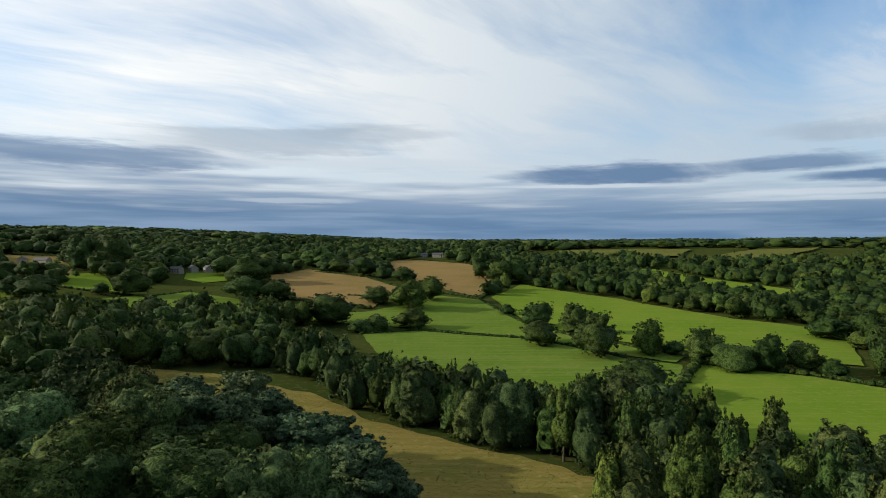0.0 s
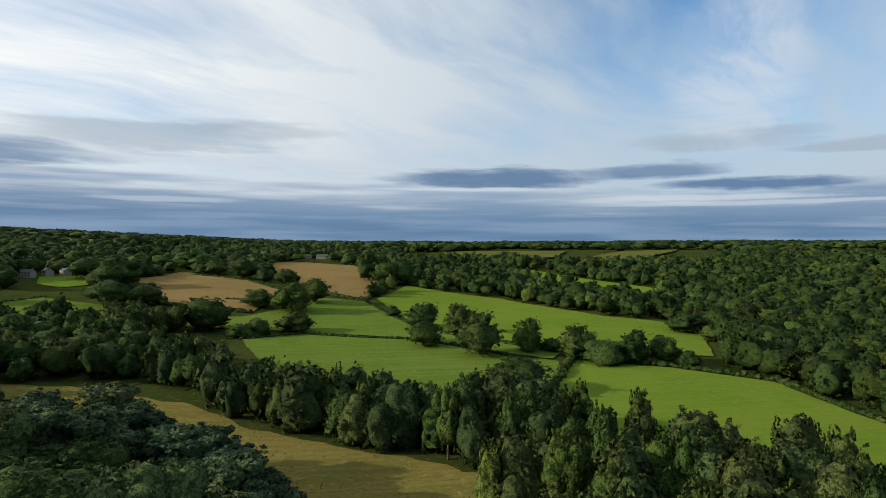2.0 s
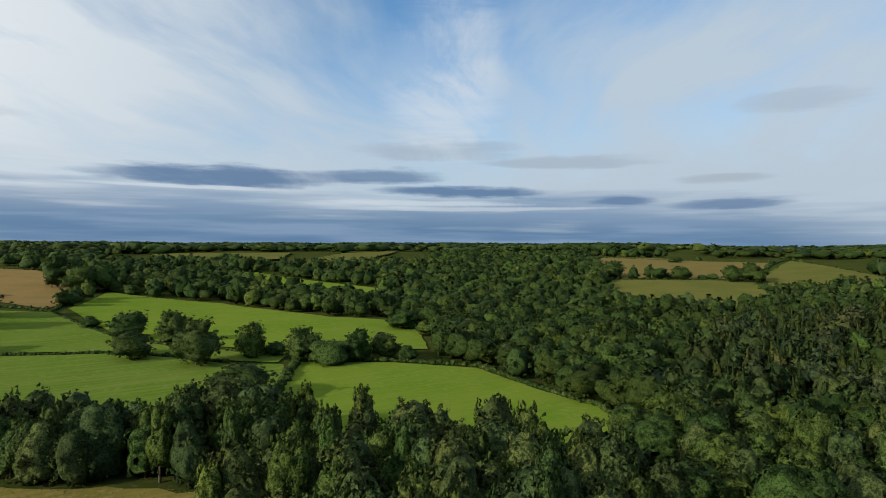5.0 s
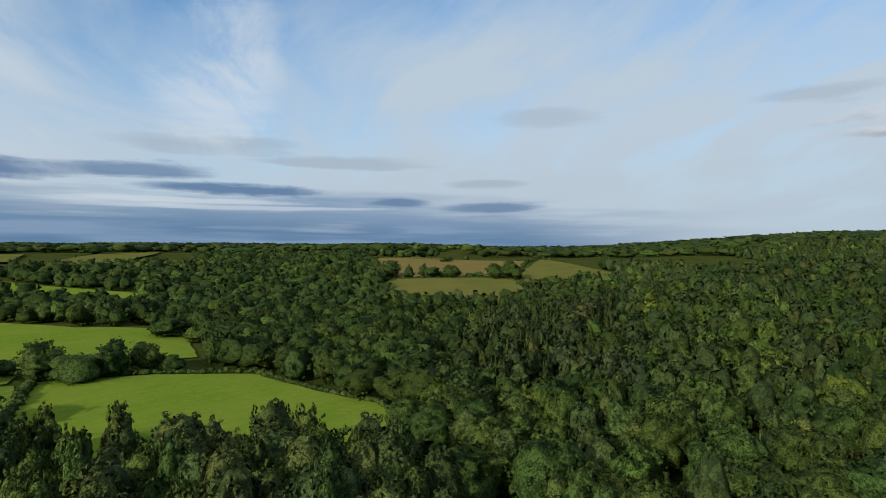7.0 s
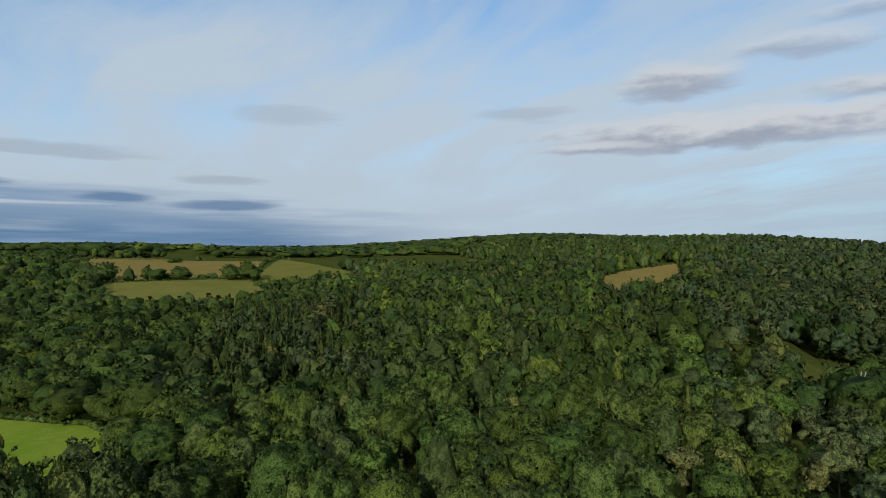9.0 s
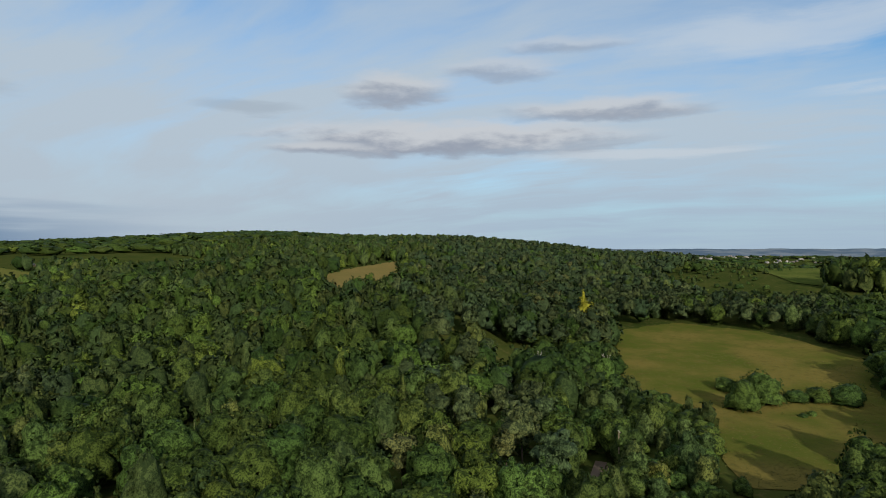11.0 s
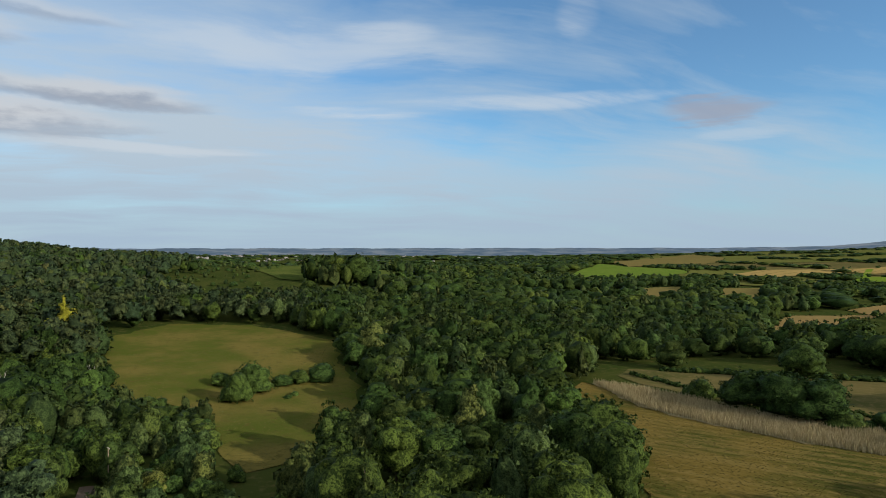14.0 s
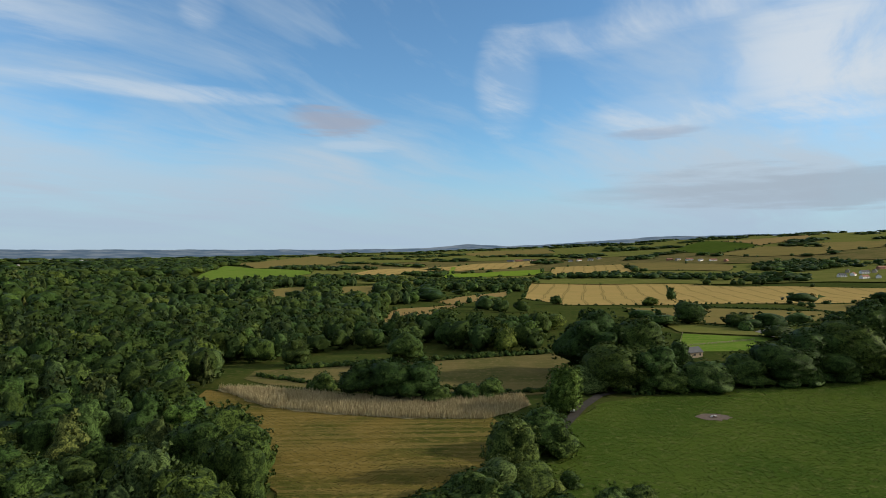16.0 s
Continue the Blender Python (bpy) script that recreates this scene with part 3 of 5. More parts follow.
def crown(kind, level, lobes, clumps, sprays, size, core):
    """A crown one metre high: a closed body of rounded, overlapping clumps under a coat of small leafy sprays."""
    wide, tall = SHAPES[kind]
    body, f, _ = dome(kind, 3, 8, 0.12)
    axis = np.array((0, 0, 1 - tall * 0.55))
    squash = np.array((1, 1, FLATTEN.get(kind, 0.85)))  # clumps lie flat on pines, hang long on birches
    area = np.linalg.norm(np.cross(body[f[:, 1]] - body[f[:, 0]], body[f[:, 2]] - body[f[:, 0]]), axis=1)

    def anywhere(n):
        which = rng.choice(len(f), n, p=area / area.sum())
        return (body[f][which] * rng.dirichlet((1, 1, 1), n)[:, :, None]).sum(1)
    spots = anywhere(lobes * 6)
    chosen = [0]
    gap = ((spots - spots[0]) ** 2).sum(1)
    for _ in range(lobes - 1):  # spread them: each next one is far from those before
        k = int(np.argmax(gap * rng.uniform(0.4, 1.0, len(gap))))
        chosen.append(k)
        gap = np.minimum(gap, ((spots - spots[k]) ** 2).sum(1))
    spots = spots[chosen]
    lump = wide * LUMP[kind] * math.sqrt(22 / lobes) * rng.uniform(0.6, 1.3, lobes)
    if kind in ("larch", "golden"):
        lump = lump * (1.3 - spots[:, 2])
    centres = (spots - axis) * rng.uniform(0.62, 0.88, (lobes, 1)) / squash

    def skin(p):
        """Where the ray from the middle through each point leaves the clumps, and the way out there."""
        ray = (p - axis) / squash
        reach = np.linalg.norm(ray, axis=1)
        ray = ray / reach[:, None]
        along = ray @ centres.T
        inner = along ** 2 - (centres ** 2).sum(1)[None] + lump[None] ** 2
        t = np.where(inner > 0, along + np.sqrt(np.maximum(inner, 0)), 0)
        best = t.argmax(1)
        hit = t.max(1) > 0.55 * reach
        t = np.maximum(t.max(1), 0.55 * reach)
        at = ray * t[:, None]
        n = np.where(hit[:, None], at - centres[best], ray) / squash
        return at * squash, n / (np.linalg.norm(n, axis=1)[:, None] + 1e-9)
    at, n = skin(dome(kind, level, 8, 0.0)[0])
    heart = axis + at * rng.normal(core, 0.03 if level > 2 else 0.07, (len(at), 1))
    bf = ICO[level][1]
    soft = face_normals(heart, bf) + np.array((0, 0, 0.2)) + rng.normal(size=n.shape) * 0.3
    # sprays of leaves, gathered in small clumps that stand out from the body
    p = anywhere(clumps * 2)
    p = p[np.argsort(rng.uniform(0, 1, len(p)) * (1.6 - (p[:, 2] - axis[2]) / tall))][:clumps]  # fewer underneath
    at, n = skin(p)
    ball = size * rng.uniform(0.55, 1.35, clumps)
    if kind in ("larch", "golden"):
        ball = ball * np.clip(1.35 - p[:, 2], 0.4, 1.2)
    at = axis + at * rng.normal(0.94, 0.06, (clumps, 1))
    at, n, ball = [np.repeat(q, sprays, axis=0) for q in (at, n, ball)]
    m = clumps * sprays
    out = rng.normal(size=(m, 3)) + 0.9 * n + np.array((0, 0, 0.3))
    out /= np.linalg.norm(out, axis=1)[:, None]
    at = at + out * ball[:, None] * squash * rng.uniform(0.6, 1.1, (m, 1))
    face = out + rng.normal(size=(m, 3)) * 0.35
    face /= np.linalg.norm(face, axis=1)[:, None]
    u = np.cross(face, rng.normal(size=(m, 3)))
    u /= np.linalg.norm(u, axis=1)[:, None]
    w = np.cross(face, u)
    s = ball[:, None] * rng.uniform(0.3, 0.66, (m, 1)) * math.sqrt(14 / sprays)
    droop = np.array((0, 0, -1.0)) * s * (0.7 if kind == "birch" else 0.15)
    spray = np.stack([at - u * s * 0.8 - w * s * 0.5, at + u * s * 0.8 - w * s * 0.5 + droop, at + w * s], 1).reshape(-1, 3)
    light = 0.7 * out + 0.4 * n + np.array((0, 0, 0.25)) + rng.normal(size=(m, 3)) * 0.28
    light = np.repeat(light / np.linalg.norm(light, axis=1)[:, None], 3, axis=0)
    v = np.concatenate([heart, spray])
    top = np.percentile(v[:, 2], 99.7)
    v[:, 2] = np.clip(v[:, 2] / top, 0.02, 1.02)
    k = len(heart)
    return v, np.concatenate([bf, k + np.arange(3 * m).reshape(-1, 3)]), np.concatenate([soft, light])


def stem(kind):
    """Tapered trunk with a few limbs, for a tree one metre high."""
    bm = bmesh.new()
    thick = {"oak": 0.03, "sallow": 0.024, "ash": 0.024, "birch": 0.012, "poplar": 0.018, "pine": 0.017, "scots": 0.018, "larch": 0.014, "bush": 0.02, "willow": 0.024, "golden": 0.014}[kind]
    top = {"oak": 0.6, "sallow": 0.6, "ash": 0.65, "birch": 0.85, "poplar": 0.8, "pine": 0.85, "scots": 0.85, "larch": 0.9, "bush": 0.4, "willow": 0.65, "golden": 0.9}[kind]

    def limb(a, b, ra, rb):
        way = Vector(b) - Vector(a)
        m = Matrix.Translation((Vector(a) + Vector(b)) / 2) @ way.to_track_quat("Z", "Y").to_matrix().to_4x4()
        bmesh.ops.create_cone(bm, segments=6, cap_ends=True, radius1=ra, radius2=rb, depth=way.length, matrix=m)
    limb((0, 0, -0.05), (0.01, 0.008, top * 0.5), thick, thick * 0.75)
    limb((0.01, 0.008, top * 0.5), (0, 0.015, top), thick * 0.75, thick * 0.25)
    for k in range(5 if kind in ("oak", "ash") else 3):
        h, t = top * rng.uniform(0.4, 0.85), k * 2.4
        reach = 0.22 if kind in ("oak", "ash") else 0.09
        limb((0, 0, h), (reach * math.cos(t), reach * math.sin(t), h + 0.14), thick * 0.45, thick * 0.15)
    bmesh.ops.triangulate(bm, faces=bm.faces[:])
    bm.verts.index_update()
    v = np.array([p.co[:] for p in bm.verts])
    f = np.array([[p.index for p in q.verts] for q in bm.faces])
    bm.free()
    return v, f


# body fineness, large lobes, clumps, sprays in each, clump radius, share of the body
DETAIL = {"near": (3, 13, 80, 12, 0.058, 0.89), "mid": (2, 11, 36, 6, 0.08, 0.89), "far": (2, 9, 8, 4, 0.115, 0.91), "faint": (1, 7, 5, 3, 0.16, 0.92)}
CROWNS = {(k, d): [crown(k, *DETAIL[d]) for _ in range(4)] for k in SHAPES for d in DETAIL}
for k in SHAPES:  # single trees that stand in the open, seen from further off
    CROWNS[k, "single"] = [crown(k, 3, 12, 260, 11, 0.038, 0.88) for _ in range(3)]
for k in ("sallow", "scots", "birch", "ash"):  # close by
    CROWNS[k, "front"] = [crown(k, 4, 20, 640, 16, 0.034, 0.94) for _ in range(2)]
STEMS = {k: tri_mesh("trunk", *stem(k), BIRCH_BARK if k == "birch" else BARK) for k in SHAPES}
TREE_MESHES = {(k, d): [tri_mesh("crown", c[0], c[1], LEAF[k], np.zeros(len(c[0])), c[2]) for c in CROWNS[k, d]] for k, d in CROWNS if d not in ("mid", "far", "faint")}
TREE_WORDS = {"oak": "broad dark green oak with a domed leafy crown", "ash": "tall ash with a light, open grey-green crown", "birch": "slender birch with drooping pale green leaves",
              "poplar": "upright bright green poplar in full leaf", "pine": "rugged pine with dark blue-green tufted branches", "sallow": "broad grey-green sallow with a dense rounded crown, leaves painted brighter for sky glow", "scots": "pine with blue-grey tufted branches and gaps, needles painted brighter for sky glow", "larch": "narrow pointed conifer with dull green needles",
              "willow": "silvery white-leaved willow among darker trees", "golden": "narrow golden-yellow conifer standing out among dark trees",
              "bush": "rounded dense green bush growing to the ground"}


def tree(kind, x, y, high, wide, detail="single", z=None, group="", turn=None, label=""):
    """One tree: an empty at its foot, with trunk and crown."""
    k = int(rng.integers(0, len(TREE_MESHES[kind, detail])))
    base = new({"bush": "bush", "golden": "conifer_tree", "scots": "pine_tree"}.get(kind, kind + "_tree"))
    z = float(ground(x, y)) if z is None else z
    base.matrix_basis = pose(x, y, z - 0.2, 0, 0, rng.uniform(0, 360))
    across = wide / (2 * SHAPES[kind][0] * 1.05)
    for name, me in (("trunk", STEMS[kind]), ("crown", TREE_MESHES[kind, detail][k])):
        ob = new(name, me)
        ob.parent, ob.scale = base, (across, across, high) if name == "crown" else (high * 0.5 + across * 0.5,) * 2 + (high,)
    return tagged(base, label or TREE_WORDS[kind], "bush" if kind == "bush" else "tree", group)


def merged(rows, detail):
    """Crowns of many trees in one mesh's arrays; rows of x, y, z, height, width, turn, tint."""
    vs, fs, ts, ns, n = [], [], [], [], 0
    for k, (kind, x, y, z, h, w, turn, tint) in enumerate(rows):
        v, f, m = CROWNS[kind, detail][k % 4]
        c, s = math.cos(turn), math.sin(turn)
        spin = np.array(((c, s, 0), (-s, c, 0), (0, 0, 1)))
        vs.append((v * (h * w, h * w, h)) @ spin + (x, y, z)), fs.append(f + n), ts.append(np.full(len(v), tint)), ns.append(m @ spin)
        n += len(v)
    return [np.concatenate(q) for q in (vs, fs, ts, ns)]


def wood(trees, detail):
    for kind in SHAPES:
        rows = [t for t in trees if t[0] == kind]
        if rows:
            v, f, t, m = merged(rows, detail)
            tagged(new("woodland", tri_mesh("woodland", v, f, LEAF[kind], t, m)), "dense green woodland of " + kind + " with uneven crowns", "woodland", kind="stuff")


MIX = {"heath": (("scots", 0.45), ("sallow", 0.35), ("birch", 0.2)), "broad": (("oak", 0.52), ("ash", 0.22), ("birch", 0.2), ("larch", 0.06)), "birch": (("birch", 0.45), ("ash", 0.33), ("oak", 0.22)), "pine": (("pine", 0.72), ("oak", 0.16), ("birch", 0.12)),
       "conifer": (("larch", 0.7), ("pine", 0.2), ("birch", 0.1)), "bush": (("bush", 0.8), ("ash", 0.1), ("birch", 0.1)), "oak": (("oak", 0.75), ("ash", 0.25)), "mixed": (("oak", 0.4), ("pine", 0.35), ("ash", 0.15), ("birch", 0.1)),
       "aspen": (("birch", 0.5), ("poplar", 0.18), ("oak", 0.22), ("larch", 0.1)), "scrub": (("bush", 0.75), ("birch", 0.25))}
bands = {"near": [], "mid": [], "far": [], "faint": []}


def grow(px, py, gap, low, high, mix, near=200, far=480):
    keep = ~open_land(px, py)
    px, py = px[keep], py[keep]
    kinds, shares = zip(*MIX[mix])
    r, a = np.hypot(px, py), np.arctan2(px, py)
    free = np.ones(len(px), bool)
    for r0, a0, w in GARDENS:  # open ground round each house
        free &= ~((r > r0 - 70) & (r < r0 + 9) & (np.abs(a - a0) * r0 < w * 0.5 + 4))
    px, py = px[free], py[free]
    for x, y, z in zip(px, py, ground(px, py)):
        kind = kinds[int(rng.choice(len(kinds), p=shares))]
        h = low + (high - low) * rng.beta(1.3, 1.3)
        if kind == "bush":
            h *= 0.55
        row = (kind, x, y, z - 0.3, h, gap / h * rng.uniform(0.95, 1.45) if kind in ("oak", "ash") else rng.uniform(0.75, 1.1), rng.uniform(0, 6.28), rng.uniform(0, 1))
        r = math.hypot(x, y)
        if 600 < r < 1300 and rng.uniform() < 0.3:
            continue
        bands["near" if r < near else "mid" if r < far else "far" if r < 1150 else "faint"].append(row)


def scatter(reach, gap):
    g = np.arange(-reach, reach, gap)
    px, py = [v.ravel() for v in np.meshgrid(g, g)]
    px, py = px + rng.uniform(-0.45, 0.45, px.size) * gap, py + rng.uniform(-0.45, 0.45, py.size) * gap
    return px, py, np.hypot(px, py), np.degrees(np.arctan2(px, py))


def sector(a0, a1, i0, o0, i1, o1, gap, low, high, mix, cover=1.0):
    """Woodland between two bearings; inner and outer distance at each; spacing; heights; kinds; share of the ground covered in clumps."""
    px, py, r, a = scatter(max(o0, o1), gap)
    a = np.where(a < a0 - 5, a + 360, a) + 1.6 * np.sin(r / 41) + 1.2 * np.sin(r / 17 + a)
    f = (a - a0) / (a1 - a0)
    keep = (f >= 0) & (f < 1) & (r > i0 + (i1 - i0) * f) & (r < o0 + (o1 - o0) * f)
    if cover < 1:
        clump = 0.5 + 0.25 * (np.sin(px / 67 + 2 * np.sin(py / 91)) + np.sin(py / 58 + 2 * np.sin(px / 83)))
        keep &= clump + rng.uniform(-0.12, 0.12, px.size) < cover
    grow(px[keep], py[keep], gap, low, high, mix)


HEDGEROW = (
    ("oak", -19.6, 395, 14.2, 21.8),
    ("oak", -73.5, 401.5, 21.5, 28.8),
    ("oak", 52.9, 335.4, 14.2, 20.4),
    ("oak", 60.6, 396.2, 17.2, 21.2),
    ("ash", 76.4, 305.7, 23.7, 22),
    ("ash", 80, 367.7, 19.3, 15.6),
    ("oak", 47.3, 454, 8.4, 11.7),
    ("poplar", 104.2, 308.9, 18.5, 13.7),
    ("oak", 115.9, 308.2, 7.4, 11.4),
    ("ash", 123.7, 291, 17.4, 16.6),
    ("bush", 132.9, 279.5, 12.4, 20.6),
    ("oak", 145.6, 274.3, 17.4, 14.1),
    ("oak", 162.1, 274.4, 13.7, 15.7),
    ("oak", 167.8, 263.4, 8.7, 10.2),
    ("oak", 221.6, 350.5, 15.2, 20),
    ("oak", 74.5, 236.8, 14.8, 24.4),
    ("bush", -47, 381.5, 10.9, 25.3),
    ("bush", 141.8, 281.8, 9.9, 15.6),
)
VILLAGE = (
    ("oak", -250.8, 491.6, 22.6, 29.9),
    ("oak", -268.3, 480.8, 9.7, 12.4),
    ("oak", -295.5, 446.3, 17.7, 31.2),
    ("oak", -317.2, 453.9, 15.9, 25.1),
    ("oak", -25.5, 470.4, 24.3, 26.9),
    ("oak", -10.3, 512.7, 20.8, 23.6),
    ("oak", -38.2, 629.4, 17.4, 20.9),
    ("ash", -53.3, 491.1, 14.9, 23.5),
    ("oak", -88, 687.7, 23.4, 29.1),
    ("oak", -124.6, 735.7, 18.3, 28.5),
    ("ash", -160.7, 797.1, 27.2, 42.6),
    ("oak", -184.7, 600.7, 28.8, 40.9),
    ("oak", -155.7, 491.6, 20.4, 29.9),
    ("oak", -134.3, 496.1, 16.9, 26.5),
    ("oak", 59.4, 638.6, 25.9, 29.4),
    ("ash", 43.8, 669.6, 33.3, 23.4),
    ("oak", 77.2, 639.6, 27.7, 27.1),
    ("ash", -373.7, 640.1, 37.7, 32.4),
    ("ash", -345.5, 642.5, 42.6, 36.7),
    ("ash", -334.7, 601.9, 26.6, 24.4),
    ("ash", -421.3, 694.3, 23, 25.6),
    ("oak", -227.2, 651, 22.8, 30),
)
PYLONS = (
    ("oak", 603.7, 390.3, 15.9, 21.2),
    ("oak", 623.5, 344.7, 18.3, 20.9),
    ("oak", 632.7, 327.5, 22.2, 23.5),
    ("ash", 584.6, 467.8, 20.6, 26.1),
    ("bush", 632.5, 376.6, 6.8, 20.3),
    ("oak", 793.3, 523.2, 7.9, 17.5),
    ("oak", 694.1, 631.7, 23.9, 25.6),
)
VALLEY = (
    ("oak", -207.9, -426.4, 17.8, 22.7),
    ("oak", -255, -606.8, 9.2, 14.9),
    ("oak", -168.6, -655.8, 10.4, 13.5),
    ("ash", -322.2, -709.2, 17.5, 10.8),
    ("bush", -230.3, -392.9, 7.5, 9.8),
    ("bush", 32.7, -253.9, 9, 11.1),
    ("oak", 13.7, -242.9, 15.1, 17.8),
    ("oak", 3.7, -238.6, 17, 19.7),
    ("oak", -6.1, -237.2, 16.3, 19.6),
    ("bush", -14.6, -233.9, 6.9, 12.9),
    ("bush", -31.2, -236.6, 8.8, 18.4),
    ("bush", -22.9, -237, 3.9, 9.6),
    ("poplar", -59, -217.4, 16.9, 13.8),
    ("ash", -28.7, -156.1, 16.2, 13.1),
    ("oak", -40.8, -173.4, 12.9, 15.5),
    ("oak", -43.6, -168.4, 10.2, 11),
    ("bush", -21.4, -142.1, 9.9, 12.5),
    ("bush", -30, -144.9, 7.8, 12.8),
    ("bush", -16, -140.7, 7.1, 11.7),
    ("bush", -38.8, -144.4, 4.3, 9.5),
    ("oak", -1.9, -424.1, 8.6, 14),
    ("oak", -20.4, -399, 9.6, 16.9),
    ("oak", -32.1, -406, 19.1, 22.5),
    ("oak", -4.2, -310.1, 17.1, 18.2),
    ("ash", 51.7, -311.9, 15, 13.6),
    ("bush", -50.7, -133.8, 4.8, 12.6),
)
PADDOCK = (
    ("oak", -88.8, -276.6, 31.9, 32.5),
    ("oak", -106.6, -274.5, 28.2, 29.8),
    ("oak", -89.4, -248.9, 19.9, 28.1),
    ("oak", -105.5, -247.1, 19.1, 22.2),
    ("bush", -77.9, -250.3, 11.7, 21.1),
    ("bush", -94.9, -244.3, 10.1, 20.8),
    ("bush", -109.5, -242.7, 10.1, 18.4),
    ("bush", -126, -244.6, 13.5, 25.6),
    ("bush", -147.2, -252, 14, 24.1),
    ("oak", -162.1, -251.8, 18.8, 29),
    ("oak", -180, -255.6, 23.9, 29.6),
    ("oak", -199, -256.8, 26.8, 31.1),
    ("oak", -213.1, -257.9, 33.8, 30.1),
    ("bush", -165.3, -245.3, 10.4, 21.2),
    ("bush", -185.3, -250.5, 10.6, 21.8),
    ("bush", -204.5, -253.8, 9.8, 22.2),
    ("oak", -130.6, -277.5, 15.8, 10.5),
    ("oak", -340.2, -419.5, 19.1, 28.5),
    ("oak", -314, -421.6, 9.4, 16.3),
)
MEADOW = (
    ("golden", 294.4, -153.2, 16.5, 12.0),
    ("golden", 306.2, -166.4, 25.0, 14.0),
    ("willow", 153.3, -325.8, 12.3, 16.4),
    ("bush", 180.7, -159.2, 12.8, 10.6),
    ("bush", 185.1, -173.9, 12.6, 14.4),
    ("bush", 180.4, -188.9, 6.6, 14.2),
    ("bush", 175.6, -201, 8.2, 11.5),
    ("bush", 202.8, -172.1, 5.6, 8.8),
    ("oak", 353.4, -450, 29.5, 31.6),
    ("ash", 365.1, -444.7, 26.8, 20.6),
    ("ash", 359.7, -478.6, 23.8, 19.1),
    ("ash", 393.7, -448.3, 25.3, 10.8),
    ("ash", 400.6, -438.5, 23.6, 8.6),
    ("bush", 312.9, -450.8, 7.2, 14.4),
    ("bush", 167.8, -175.7, 2.2, 5.3),
)
FRONT = (
    ("scots", -50, 160.4, 22.6, 17.8),
    ("scots", -58.9, 137.9, 21.5, 17.3),
    ("birch", -95.8, 164.1, 26.3, 26.2),
    ("birch", -84.7, 158.8, 23.7, 16.6),
    ("ash", -109.3, 155.4, 22.9, 19.2),
    ("sallow", -84.3, 126.5, 22.5, 23.8),
    ("ash", -47.2, 103.8, 20.9, 26.2),
    ("scots", -24.1, 134.9, 18.6, 18.9),
    ("scots", -15.2, 119, 18.3, 15.5),
    ("sallow", -29.4, 101.8, 21.2, 18.5),
    ("ash", -67.9, 120.1, 20.8, 24.1),
    ("ash", -63.3, 92.4, 22.4, 22.7),
    ("ash", -48.6, 129.1, 17, 19.1),
    ("sallow", -23.2, 105.5, 20.1, 14.9),
    ("scots", -40.5, 154.8, 15.9, 14),
    ("ash", -56.5, 96.7, 20.2, 18.6),
    ("scots", -49.4, 141.6, 21.1, 18),
    ("sallow", -66.2, 134.6, 22.6, 22.1),
    ("scots", -30.5, 138.7, 18.1, 15.7),
    ("scots", -11.2, 117.5, 15.5, 12),
    ("scots", -61.7, 147.6, 22.3, 17.7),
    ("birch", -77, 153.8, 23.3, 19),
    ("scots", -43.9, 151.8, 19.4, 16),
)
LANE = (
    ("oak", -7.3, -115.8, 12, 13.9),
    ("ash", -16.3, -122.9, 13.1, 13.7),
    ("oak", -30.8, -108.7, 13.7, 12.5),
    ("bush", -42.7, -114.3, 12.3, 12.4),
    ("ash", -19.9, -108.2, 15.4, 11.1),
)
HEDGES = []
HEDGES.append((2.0, ((-49.2, 371.3), (-15.7, 388.9), (45, 358.9), (69.3, 332.4), (91, 300.9))))
HEDGES.append((2.2, ((-7.2, 565.7), (31.1, 527.2), (44.7, 577), (71.7, 643.2), (83.6, 643.2))))
HEDGES.append((2.0, ((31.7, 520.6), (55, 413.9), (75.9, 364.2), (100.8, 325.4), (119.9, 301.9))))
HEDGES.append((3.2, ((120.8, 289.1), (99.8, 255.1), (82.5, 222.5))))
HEDGES.append((2.5, ((-151.2, 733.3), (-120.5, 711.2), (-83.4, 676.6), (-46, 595.5))))
HEDGES.append((3, ((-133, 508.6), (-100, 484.9), (-53.3, 467))))
HEDGES.append((2, ((-81.8, 526), (-64.4, 522.3))))
HEDGES.append((2.2, ((558.6, 448.7), (591.1, 397.7), (625.2, 364.6), (658.4, 338.5))))
HEDGES.append((2, ((819.3, 712.5), (873.8, 587.9), (880.1, 430.5))))
HEDGES.append((2.4, ((671.2, 345.1), (826.1, 404.1), (1014.2, 464.8))))
HEDGES.append((1.8, ((-276.2, -592.6), (-314.9, -557.9), (-355.2, -534.9), (-390, -490.1))))
HEDGES.append((1.8, ((-200.7, -439.9), (-225.1, -406), (-262.4, -407.5), (-308.4, -425.7))))
HEDGES.append((2, ((-449.3, -1006.1), (-340.9, -739.2))))
HEDGES.append((2.2, ((64.3, -285.7), (23.4, -259.9), (-18.1, -256.8), (-42.3, -246.1), (-63.9, -248.2))))
HEDGES.append((1.6, ((-92.8, -238.9), (-111.7, -239.7), (-133, -239.8))))
HEDGES.append((2.5, ((123.4, 287.2), (160.7, 265.3), (190.9, 233.4), (184.7, 185.9), (183.9, 154.2), (170.7, 126))))
HEDGES.append((3, ((53.9, -301.9), (-20, -318.1), (-83.4, -330.3))))
HEDGES.append((2, ((-317.2, 503.7), (-232.6, 482.1), (-217.5, 532))))
